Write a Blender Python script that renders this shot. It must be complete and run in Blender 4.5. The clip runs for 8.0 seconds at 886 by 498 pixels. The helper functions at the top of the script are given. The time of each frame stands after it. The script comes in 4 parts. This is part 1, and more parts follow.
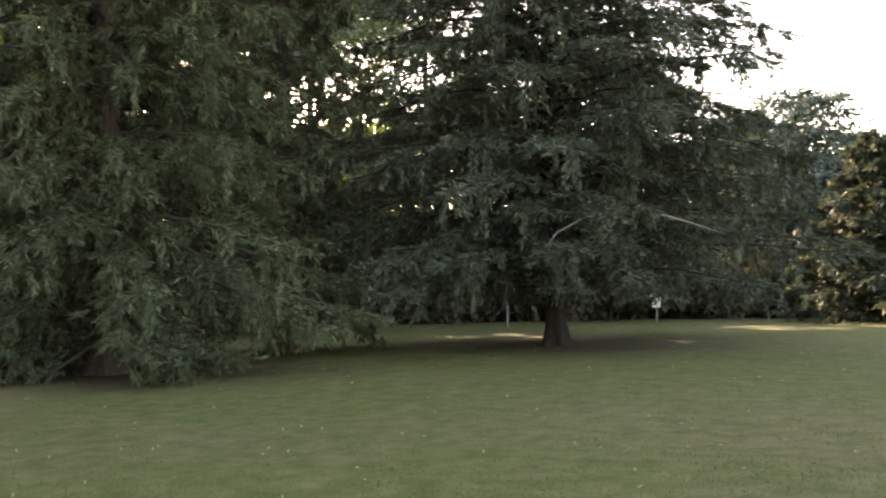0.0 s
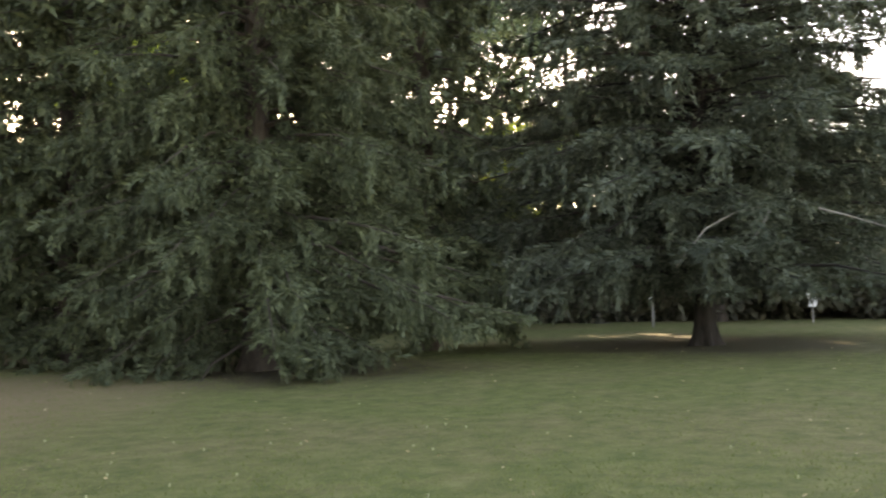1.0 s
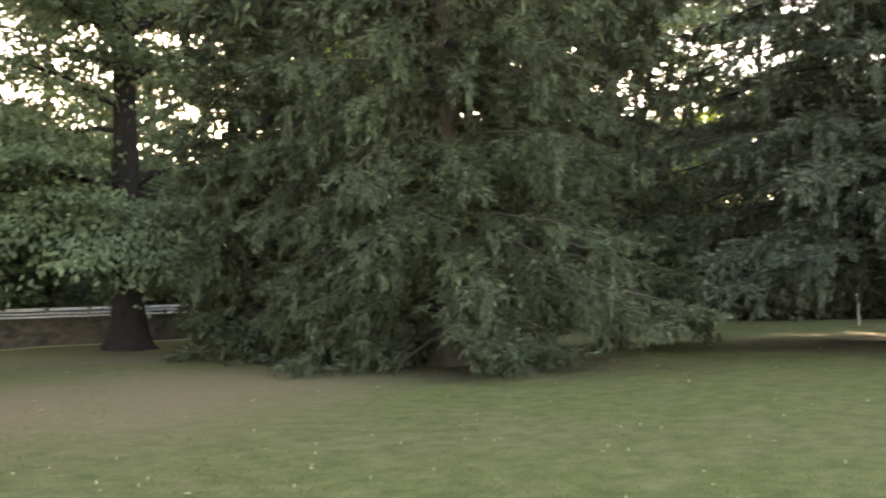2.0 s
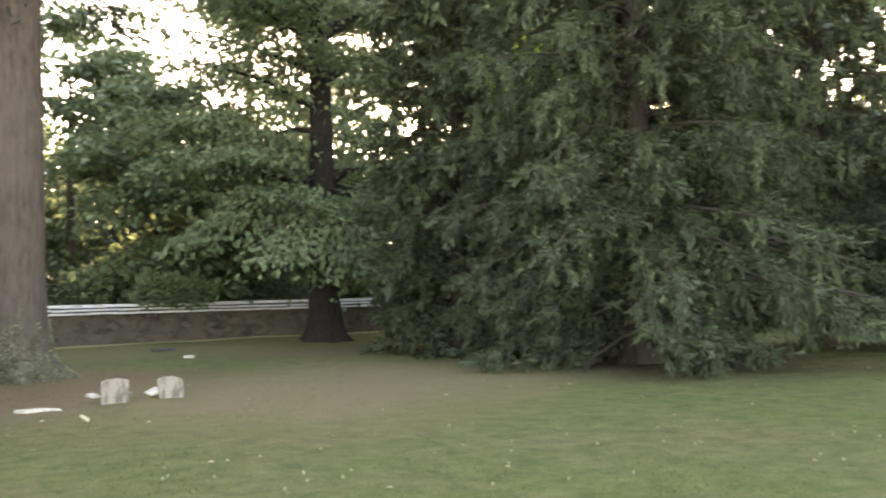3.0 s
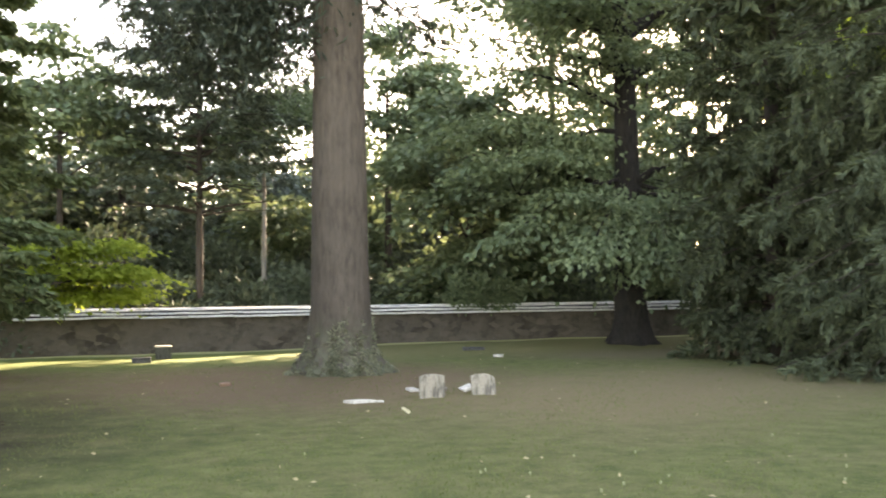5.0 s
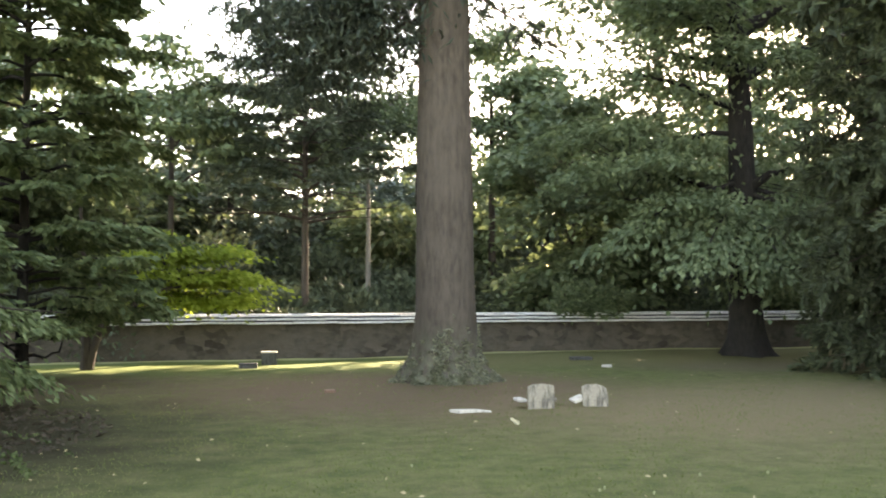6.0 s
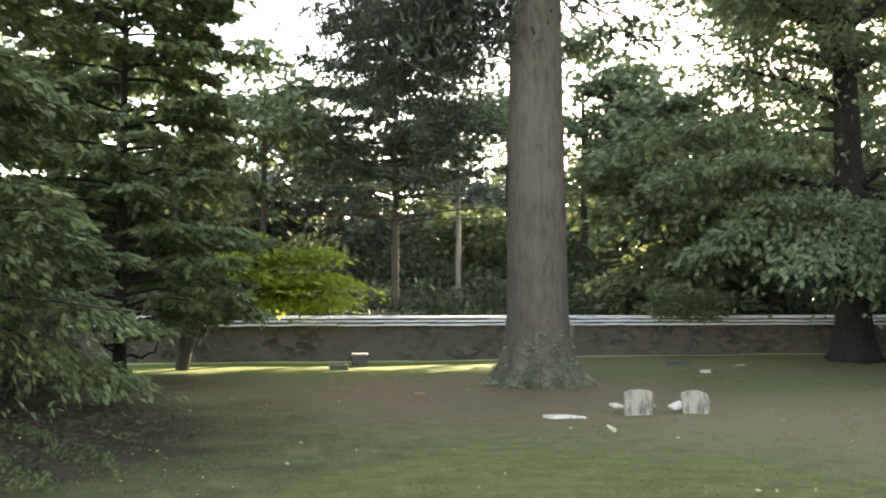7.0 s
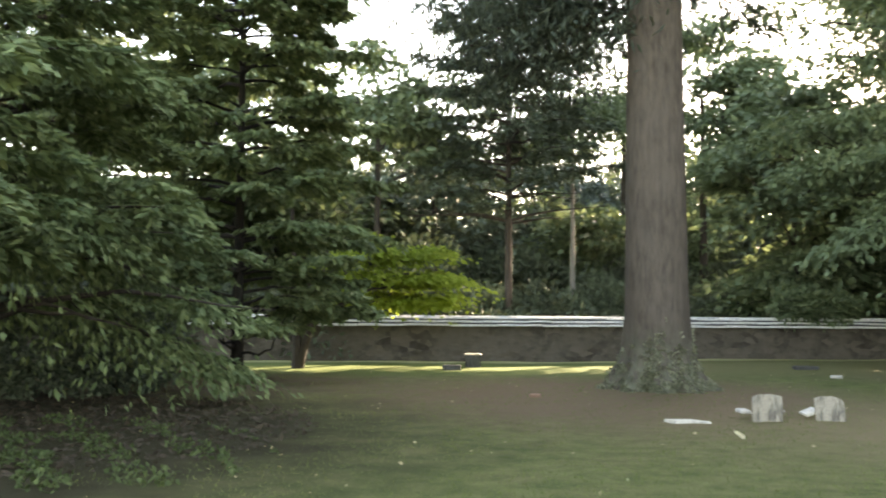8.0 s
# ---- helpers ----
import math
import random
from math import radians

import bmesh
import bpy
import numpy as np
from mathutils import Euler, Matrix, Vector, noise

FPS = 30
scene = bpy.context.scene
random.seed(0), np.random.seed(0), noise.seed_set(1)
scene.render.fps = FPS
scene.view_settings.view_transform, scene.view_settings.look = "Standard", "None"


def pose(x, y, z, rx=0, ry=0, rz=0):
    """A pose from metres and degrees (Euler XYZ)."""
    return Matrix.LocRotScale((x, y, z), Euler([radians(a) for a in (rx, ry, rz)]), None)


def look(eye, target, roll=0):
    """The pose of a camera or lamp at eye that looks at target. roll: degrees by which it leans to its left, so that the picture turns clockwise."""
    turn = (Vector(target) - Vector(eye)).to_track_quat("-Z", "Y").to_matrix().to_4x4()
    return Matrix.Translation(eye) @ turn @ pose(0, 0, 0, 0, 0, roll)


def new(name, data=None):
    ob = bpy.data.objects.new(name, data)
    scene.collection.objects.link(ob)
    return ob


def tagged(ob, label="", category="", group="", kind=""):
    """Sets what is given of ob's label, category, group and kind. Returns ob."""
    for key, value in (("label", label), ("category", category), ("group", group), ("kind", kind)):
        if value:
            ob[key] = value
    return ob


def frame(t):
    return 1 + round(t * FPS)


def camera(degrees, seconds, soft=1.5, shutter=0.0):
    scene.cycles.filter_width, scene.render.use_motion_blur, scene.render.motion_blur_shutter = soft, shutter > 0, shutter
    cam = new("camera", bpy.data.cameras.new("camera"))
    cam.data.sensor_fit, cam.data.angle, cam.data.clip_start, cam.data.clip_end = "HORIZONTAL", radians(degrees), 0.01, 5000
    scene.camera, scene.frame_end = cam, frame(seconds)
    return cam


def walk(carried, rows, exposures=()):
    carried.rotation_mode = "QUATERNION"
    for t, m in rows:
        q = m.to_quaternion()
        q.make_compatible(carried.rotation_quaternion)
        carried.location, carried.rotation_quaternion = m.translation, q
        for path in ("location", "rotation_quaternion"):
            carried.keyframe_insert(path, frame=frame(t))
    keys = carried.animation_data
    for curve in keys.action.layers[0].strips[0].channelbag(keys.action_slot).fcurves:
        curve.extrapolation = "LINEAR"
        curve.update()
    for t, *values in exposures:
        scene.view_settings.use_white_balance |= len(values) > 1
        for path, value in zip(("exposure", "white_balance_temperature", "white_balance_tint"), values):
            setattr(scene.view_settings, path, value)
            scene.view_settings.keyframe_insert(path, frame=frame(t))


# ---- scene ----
cam = camera(49.3, 8.0, soft=1.9, shutter=0.4)
PATH = [
    (0, (-0.229, -2.988, 1.775), (1.499, -1.984, 1.857), -1.1),
    (0.5, (-0.167, -2.892, 1.763), (1.492, -1.778, 1.847), -1.0),
    (1, (-0.082, -2.847, 1.744), (1.482, -1.603, 1.831), -1.2),
    (1.5, (-0.074, -2.836, 1.748), (1.367, -1.452, 1.837), -1.2),
    (1.7, (-0.09, -2.807, 1.754), (1.296, -1.368, 1.843), -1.2),
    (2.8, (-0.187, -2.666, 1.817), (0.87, -0.97, 1.894), -1.1),
    (3, (-0.181, -2.632, 1.822), (0.81, -0.897, 1.901), -1.0),
    (3.5, (-0.196, -2.565, 1.807), (0.639, -0.749, 1.888), -1.1),
    (4, (-0.213, -2.563, 1.794), (0.472, -0.686, 1.878), -1.1),
    (4.5, (-0.235, -2.558, 1.787), (0.309, -0.636, 1.875), -0.9),
    (5, (-0.237, -2.453, 1.777), (0.177, -0.499, 1.871), -0.6),
    (6.5, (-0.262, -1.664, 1.725), (-0.148, 0.329, 1.844), -0.1),
    (7, (-0.258, -1.519, 1.721), (-0.237, 0.477, 1.841), 0.0),
    (7.5, (-0.294, -1.358, 1.69), (-0.367, 0.637, 1.812), 0.2),
    (8, (-0.318, -1.166, 1.668), (-0.528, 0.819, 1.791), 0.4),
]

EXPOSURES = [(0.0, 3.0, 9900, 27), (1.5, 3.4, 9900, 28), (3.5, 3.75, 9800, 26), (5.0, 3.6, 9600, 24), (7.0, 3.4, 9300, 18), (8.0, 3.4, 9300, 18)]
walk(cam, [(t, look(eye, target, roll)) for t, eye, target, roll in PATH], EXPOSURES)

# ---------------------------------------------------------------- light
SUN_AZ, SUN_EL = radians(34.6), radians(21.0)
world = bpy.data.worlds.new("sky")
scene.world = world
world.use_nodes = True
wn = world.node_tree
sky = wn.nodes.new("ShaderNodeTexSky")
sky.sky_type, sky.sun_disc = "NISHITA", False
sky.sun_elevation, sky.sun_rotation = SUN_EL, SUN_AZ
sky.air_density, sky.dust_density, sky.ozone_density = 1.0, 0.8, 1.0
wn.links.new(sky.outputs[0], wn.nodes["Background"].inputs[0])
wn.nodes["Background"].inputs[1].default_value = 0.15
sun = new("sun", bpy.data.lights.new("sun", "SUN"))
sun.data.energy, sun.data.angle, sun.data.color = 4.5, radians(0.6), (1.0, 0.96, 0.87)
sun.matrix_world = look((60 * math.sin(SUN_AZ), 60 * math.cos(SUN_AZ), 60 * math.tan(SUN_EL)), (0, 0, 0))


# ---------------------------------------------------------------- materials
def material(name, rough=0.8, spec=0.3):
    m = bpy.data.materials.new(name)
    m.use_nodes = True
    t = m.node_tree
    b = t.nodes["Principled BSDF"]
    b.inputs["Roughness"].default_value = rough
    b.inputs["Specular IOR Level"].default_value = spec
    return m, t, b


def node(t, kind, **inputs):
    n = t.nodes.new(kind)
    for k, v in inputs.items():
        n.inputs[k.replace("_", " ")].default_value = v
    return n


def coords(t):
    return t.nodes.new("ShaderNodeTexCoord").outputs["Object"]


def noise_tex(t, scale, detail=4.0, rough=0.55, vec=None):
    n = node(t, "ShaderNodeTexNoise", Scale=scale, Detail=detail, Roughness=rough)
    t.links.new(vec or coords(t), n.inputs["Vector"])
    return n.outputs["Fac"]


def ramp(t, fac, *stops):
    r = t.nodes.new("ShaderNodeValToRGB")
    e = r.color_ramp.elements
    while len(e) < len(stops):
        e.new(0.5)
    for k, (p, c) in zip(e, stops):
        k.position, k.color = p, (*c, 1) if len(c) == 3 else c
    t.links.new(fac, r.inputs[0])
    return r.outputs[0]


def mix(t, fac, a, b, how="MIX"):
    n = t.nodes.new("ShaderNodeMix")
    n.data_type, n.blend_type = "RGBA", how
    for v, s in ((fac, n.inputs[0]), (a, n.inputs[6]), (b, n.inputs[7])):
        if isinstance(v, (int, float)):
            s.default_value = v
        elif isinstance(v, tuple):
            s.default_value = (*v, 1)
        else:
            t.links.new(v, s)
    return n.outputs[2]


def bump(t, b, height, strength=0.5, distance=0.02):
    n = node(t, "ShaderNodeBump", Strength=strength, Distance=distance)
    t.links.new(height, n.inputs["Height"])
    t.links.new(n.outputs[0], b.inputs["Normal"])


def stretched(t, x, y, z):
    n = node(t, "ShaderNodeMapping")
    n.inputs["Scale"].default_value = (x, y, z)
    t.links.new(coords(t), n.inputs["Vector"])
    return n.outputs[0]


def leaf_material(name, dark, mid, light, glow=0.35, patch=0.45, rough=0.65, yellow=0.12):
    """Foliage: every leaf its own tone, with slow drifts of colour over the crown and light let through."""
    m, t, b = material(name, rough, 0.16)
    isle = t.nodes.new("ShaderNodeNewGeometry").outputs["Random Per Island"]
    per = ramp(t, isle, (0.0, dark), (0.55, mid), (1.0, light))
    drift = ramp(t, noise_tex(t, patch, 3), (0.35, dark), (0.65, light))
    col = mix(t, 0.35, per, drift)
    t.links.new(col, b.inputs["Base Color"])
    tr = t.nodes.new("ShaderNodeBsdfTranslucent")
    t.links.new(mix(t, yellow, col, (0.30, 0.34, 0.04)), tr.inputs["Color"])
    s = t.nodes.new("ShaderNodeMixShader")
    s.inputs[0].default_value = glow
    t.links.new(b.outputs[0], s.inputs[1])
    t.links.new(tr.outputs[0], s.inputs[2])
    t.links.new(s.outputs[0], t.nodes["Material Output"].inputs[0])
    return m


def bark_material(name, dark, light, ridge=7.0, moss=None):
    m, t, b = material(name, 0.92, 0.15)
    long = stretched(t, 1.0, 1.0, 0.22)
    v = node(t, "ShaderNodeTexVoronoi", Scale=ridge)
    v.feature = "DISTANCE_TO_EDGE"
    t.links.new(long, v.inputs["Vector"])
    n = noise_tex(t, ridge * 1.7, 6, 0.65, long)
    col = ramp(t, n, (0.3, dark), (0.7, light))
    col = mix(t, ramp(t, noise_tex(t, 1.1, 3), (0.4, (0, 0, 0)), (0.65, (1, 1, 1))), col, mix(t, 0.5, col, light))
    if moss:
        sep = t.nodes.new("ShaderNodeSeparateXYZ")
        t.links.new(coords(t), sep.inputs[0])
        h = node(t, "ShaderNodeMapRange")
        for k, x in zip(("From Min", "From Max", "To Min", "To Max"), (0.35, 1.5, 0.75, 0.0)):
            h.inputs[k].default_value = x
        t.links.new(sep.outputs[2], h.inputs["Value"])
        lichen = ramp(t, noise_tex(t, 5.5, 5, 0.7), (0.42, (0, 0, 0)), (0.56, (1, 1, 1)))
        both = t.nodes.new("ShaderNodeMath")
        both.operation = "MULTIPLY"
        t.links.new(h.outputs[0], both.inputs[0])
        t.links.new(lichen, both.inputs[1])
        col = mix(t, both.outputs[0], col, moss)
    t.links.new(col, b.inputs["Base Color"])
    add = t.nodes.new("ShaderNodeMath")
    add.operation = "MULTIPLY_ADD"
    t.links.new(v.outputs["Distance"], add.inputs[0])
    add.inputs[1].default_value = 1.6
    t.links.new(n, add.inputs[2])
    bump(t, b, add.outputs[0], 0.55, 0.035)
    return m


def stone_material(name, base, light, streak, scale=9.0, rough=0.85):
    m, t, b = material(name, rough, 0.25)
    fine = noise_tex(t, scale * 3, 8, 0.7)
    runs = noise_tex(t, scale, 4, 0.6, stretched(t, 1.6, 1.6, 0.35))
    col = mix(t, ramp(t, fine, (0.35, (0, 0, 0)), (0.7, (1, 1, 1))), base, light)
    col = mix(t, ramp(t, runs, (0.48, (0, 0, 0)), (0.62, (0.85, 0.85, 0.85))), col, streak)
    t.links.new(col, b.inputs["Base Color"])
    bump(t, b, fine, 0.5, 0.01)
    return m


def grass_material():
    """Late-summer lawn: green and dry patches, trodden tan spots, leaf litter and painted shade under the trees."""
    m, t, b = material("lawn", 0.95, 0.1)
    big = noise_tex(t, 0.13, 3, 0.5)
    mid = noise_tex(t, 0.8, 5, 0.6)
    fine = noise_tex(t, 26.0, 6, 0.75)
    green = mix(t, ramp(t, fine, (0.3, (0, 0, 0)), (0.7, (1, 1, 1))), (0.070, 0.085, 0.027), (0.118, 0.133, 0.048))
    dry = mix(t, ramp(t, fine, (0.3, (0, 0, 0)), (0.7, (1, 1, 1))), (0.098, 0.086, 0.040), (0.158, 0.140, 0.068))
    col = mix(t, ramp(t, big, (0.42, (0, 0, 0)), (0.66, (0.85, 0.85, 0.85))), green, dry)
    col = mix(t, ramp(t, mid, (0.50, (0, 0, 0)), (0.70, (0.75, 0.75, 0.75))), col, dry)
    blot = noise_tex(t, 2.4, 6, 0.7)
    col = mix(t, ramp(t, blot, (0.36, (0.7, 0.7, 0.7)), (0.55, (0, 0, 0))), col, (0.044, 0.064, 0.018))
    col = mix(t, ramp(t, blot, (0.56, (0, 0, 0)), (0.74, (0.5, 0.5, 0.5))), col, (0.185, 0.185, 0.085))
    # lusher grass along the foot of the wall
    sep = t.nodes.new("ShaderNodeSeparateXYZ")
    t.links.new(coords(t), sep.inputs[0])
    line = t.nodes.new("ShaderNodeMath")
    line.operation = "MULTIPLY_ADD"
    t.links.new(sep.outputs[0], line.inputs[0])
    line.inputs[1].default_value = -0.14
    t.links.new(sep.outputs[1], line.inputs[2])
    band = node(t, "ShaderNodeMapRange")
    for q, v in zip(("From Min", "From Max", "To Min", "To Max"), (22.5, 25.0, 0.0, 0.85)):
        band.inputs[q].default_value = v
    t.links.new(line.outputs[0], band.inputs["Value"])
    east = node(t, "ShaderNodeMapRange")
    for q, v in zip(("From Min", "From Max", "To Min", "To Max"), (0.5, 4.0, 0.0, 1.0)):
        east.inputs[q].default_value = v
    t.links.new(sep.outputs[0], east.inputs["Value"])
    lush = mix(t, east.outputs[0], mix(t, fine, (0.066, 0.094, 0.024), (0.115, 0.152, 0.044)), mix(t, fine, (0.088, 0.086, 0.034), (0.155, 0.144, 0.062)))
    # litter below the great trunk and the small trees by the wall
    # the dark dogwood and hemlock spots also have the crowns' shade in their colour
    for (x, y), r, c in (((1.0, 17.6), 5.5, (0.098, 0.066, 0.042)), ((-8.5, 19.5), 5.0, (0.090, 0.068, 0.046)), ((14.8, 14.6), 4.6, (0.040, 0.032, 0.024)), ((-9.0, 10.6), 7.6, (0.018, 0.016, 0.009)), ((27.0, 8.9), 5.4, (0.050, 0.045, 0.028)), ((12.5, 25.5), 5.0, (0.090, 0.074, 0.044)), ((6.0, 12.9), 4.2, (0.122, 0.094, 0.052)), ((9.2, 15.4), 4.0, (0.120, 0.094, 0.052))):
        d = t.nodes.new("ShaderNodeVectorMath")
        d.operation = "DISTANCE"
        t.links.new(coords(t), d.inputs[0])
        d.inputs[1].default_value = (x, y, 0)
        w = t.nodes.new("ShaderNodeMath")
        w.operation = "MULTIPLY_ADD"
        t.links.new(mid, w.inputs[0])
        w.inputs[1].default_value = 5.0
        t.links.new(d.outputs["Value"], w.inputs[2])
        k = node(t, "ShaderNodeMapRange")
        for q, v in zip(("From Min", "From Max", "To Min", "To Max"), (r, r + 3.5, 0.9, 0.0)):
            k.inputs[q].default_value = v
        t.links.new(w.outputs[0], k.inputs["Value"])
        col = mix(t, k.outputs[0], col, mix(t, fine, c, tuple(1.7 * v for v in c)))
    col = mix(t, band.outputs[0], col, lush)
    # paler yellowish band right at the foot of the wall
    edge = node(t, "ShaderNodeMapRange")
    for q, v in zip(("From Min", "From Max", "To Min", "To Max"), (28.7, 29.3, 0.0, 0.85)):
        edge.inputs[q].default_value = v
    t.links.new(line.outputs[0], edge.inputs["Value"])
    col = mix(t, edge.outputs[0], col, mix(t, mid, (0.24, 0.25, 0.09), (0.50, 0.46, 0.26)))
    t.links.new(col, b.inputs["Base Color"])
    bump(t, b, fine, 0.45, 0.02)
    return m


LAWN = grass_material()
BLADE = leaf_material("grass_blade", (0.074, 0.104, 0.030), (0.112, 0.145, 0.044), (0.175, 0.185, 0.078), 0.3, 0.8)
SPRUCE = leaf_material("spruce_needles", (0.032, 0.043, 0.026), (0.056, 0.074, 0.043), (0.116, 0.142, 0.076), 0.12)
HEMLOCK = leaf_material("hemlock_needles", (0.032, 0.044, 0.032), (0.055, 0.072, 0.051), (0.108, 0.130, 0.092), 0.15)
PINE = leaf_material("pine_needles", (0.032, 0.046, 0.036), (0.052, 0.070, 0.054), (0.086, 0.108, 0.080), 0.12)
DOGWOOD = leaf_material("dogwood_leaf", (0.056, 0.088, 0.040), (0.108, 0.158, 0.074), (0.230, 0.285, 0.130), 0.22)
MAPLE = leaf_material("maple_leaf", (0.066, 0.098, 0.054), (0.116, 0.164, 0.090), (0.210, 0.262, 0.140), 0.24)
LIME = leaf_material("lime_leaf", (0.160, 0.235, 0.035), (0.255, 0.345, 0.060), (0.385, 0.460, 0.100), 0.65, yellow=0.2)
# distance haze is put into this leaf colour: paler and bluer
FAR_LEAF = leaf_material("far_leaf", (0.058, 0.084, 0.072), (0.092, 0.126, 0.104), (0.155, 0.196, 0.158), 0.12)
SHRUB = leaf_material("shrub_leaf", (0.044, 0.062, 0.041), (0.076, 0.104, 0.068), (0.132, 0.164, 0.106), 0.08)
WEED = leaf_material("weed_leaf", (0.026, 0.040, 0.014), (0.044, 0.066, 0.022), (0.085, 0.112, 0.040), 0.1)
BRUSH = leaf_material("brush_leaf", (0.048, 0.048, 0.036), (0.072, 0.074, 0.052), (0.110, 0.112, 0.076), 0.05)
LICHEN = leaf_material("lichen", (0.095, 0.102, 0.064), (0.160, 0.168, 0.110), (0.270, 0.272, 0.190), 0.05, 2.0, 0.9)
BARK = bark_material("grey_bark", (0.046, 0.037, 0.030), (0.112, 0.092, 0.074), 6.0, (0.105, 0.115, 0.075))
BARK_DARK = bark_material("dark_bark", (0.030, 0.026, 0.022), (0.075, 0.062, 0.052), 8.0)
BARK_BLACK = bark_material("black_bark", (0.012, 0.011, 0.010), (0.034, 0.030, 0.027), 8.0)
BARK_PALE = bark_material("pale_bark", (0.13, 0.122, 0.108), (0.25, 0.235, 0.21), 9.0)
MARBLE = stone_material("weathered_marble", (0.215, 0.190, 0.152), (0.345, 0.305, 0.245), (0.085, 0.076, 0.062))
WHITE_STONE = stone_material("white_stone", (0.46, 0.43, 0.37), (0.64, 0.60, 0.52), (0.33, 0.305, 0.26))
GREY_STONE = stone_material("grey_stone", (0.060, 0.060, 0.055), (0.105, 0.105, 0.096), (0.040, 0.040, 0.036))
BROWN_STONE = stone_material("brown_sandstone", (0.22, 0.13, 0.09), (0.32, 0.20, 0.14), (0.14, 0.09, 0.07))
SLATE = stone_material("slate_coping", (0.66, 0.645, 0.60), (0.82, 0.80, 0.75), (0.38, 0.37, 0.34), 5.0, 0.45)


def wall_material():
    m, t, b = material("rubble_render", 0.93, 0.15)
    v = node(t, "ShaderNodeTexVoronoi", Scale=3.2, Randomness=0.9)
    t.links.new(stretched(t, 1.0, 1.0, 1.9), v.inputs["Vector"])
    g = t.nodes.new("ShaderNodeSeparateColor")
    t.links.new(v.outputs["Color"], g.inputs[0])
    stones = ramp(t, g.outputs[0], (0.0, (0.034, 0.028, 0.023)), (0.5, (0.066, 0.055, 0.045)), (1.0, (0.118, 0.100, 0.082)))
    coat = mix(t, noise_tex(t, 14, 6, 0.7), (0.076, 0.065, 0.053), (0.130, 0.113, 0.093))
    col = mix(t, ramp(t, noise_tex(t, 0.7, 5, 0.65), (0.42, (0, 0, 0)), (0.60, (0.9, 0.9, 0.9))), coat, stones)
    col = mix(t, ramp(t, noise_tex(t, 1.6, 5, 0.7), (0.55, (0, 0, 0)), (0.72, (0.7, 0.7, 0.7))), col, (0.034, 0.032, 0.024))
    t.links.new(col, b.inputs["Base Color"])
    bump(t, b, v.outputs["Distance"], 0.6, 0.05)
    return m


WALL = wall_material()


def plain(name, c, rough=0.6, spread=0.15):
    m, t, b = material(name, rough, 0.3)
    t.links.new(mix(t, noise_tex(t, 25, 5), tuple(v * (1 - spread) for v in c), tuple(min(1, v * (1 + spread)) for v in c)), b.inputs["Base Color"])
    return m


PAINT_WHITE = plain("white_paint", (0.72, 0.72, 0.70), 0.5, 0.08)
POST_GREY = plain("weathered_post", (0.30, 0.29, 0.26), 0.8)
INK = plain("dark_print", (0.10, 0.10, 0.11), 0.6)
LEAF_TAN = plain("dry_leaf", (0.33, 0.27, 0.15), 0.8, 0.3)
CLOVER = plain("clover_head", (0.27, 0.28, 0.15), 0.8, 0.25)
MOULD = plain("leaf_mould", (0.045, 0.034, 0.022), 0.9, 0.4)
LEAF_PALE = plain("pale_dry_leaf", (0.72, 0.66, 0.46), 0.75, 0.3)

# ---------------------------------------------------------------- mesh tools
rng = np.random.default_rng(7)


def quick(name, V, F, mat, smooth=False):
    """One mesh from arrays of corners and of faces with equally many corners."""
    V, F = np.asarray(V, np.float32), np.asarray(F, np.int32)
    me = bpy.data.meshes.new(name)
    me.vertices.add(len(V))
    me.vertices.foreach_set("co", V.ravel())
    me.loops.add(F.size)
    me.loops.foreach_set("vertex_index", F.ravel())
    me.polygons.add(len(F))
    me.polygons.foreach_set("loop_start", np.arange(0, F.size, F.shape[1], dtype=np.int32))
    me.polygons.foreach_set("use_smooth", np.full(len(F), smooth))
    me.update(calc_edges=True)
    me.materials.append(mat)
    return me


def put(name, me, parent=None, label="", at=(0, 0, 0)):
    ob = new(name, me)
    ob.location = at
    if parent:
        ob.parent = parent
    return tagged(ob, label)


def empty(name, at, label, category, group=""):
    ob = new(name)
    ob.location = at
    ob.empty_display_size = 0.3
    return tagged(ob, label, category, group)


def part(name, bm, mat, parent, label="", smooth=False):
    me = bpy.data.meshes.new(name)
    bm.to_mesh(me)
    bm.free()
    me.materials.append(mat)
    for p in me.polygons:
        p.use_smooth = smooth
    return put(name, me, parent, label)


def unit(v):
    return v / np.maximum(np.linalg.norm(v, axis=-1, keepdims=True), 1e-9)


def tube(P, R, sides=8, wobble=0.0):
    """A tapered limb along points P with radii R, closed at both ends by its thin rings."""
    P, R = np.asarray(P, float), np.asarray(R, float)
    d = unit(np.gradient(P, axis=0))
    up = np.where(np.abs(d[:, 2:3]) > 0.9, [[1.0, 0, 0]], [[0, 0, 1.0]])
    a = unit(np.cross(d, up))
    b = np.cross(d, a)
    w = np.linspace(0, 2 * np.pi, sides, endpoint=False)
    rr = R[:, None] * (1 + wobble * rng.standard_normal((len(P), sides)))
    V = P[:, None] + rr[..., None] * (np.cos(w)[None, :, None] * a[:, None] + np.sin(w)[None, :, None] * b[:, None])
    i = np.arange(len(P) - 1)[:, None] * sides
    j = np.arange(sides)[None]
    k = (j + 1) % sides
    F = np.stack([i + j, i + k, i + sides + k, i + sides + j], -1).reshape(-1, 4)
    return V.reshape(-1, 3), F


def merged(tubes):
    V, F, n = [], [], 0
    for v, f in tubes:
        V.append(v), F.append(f + n)
        n += len(v)
    return np.concatenate(V), np.concatenate(F)


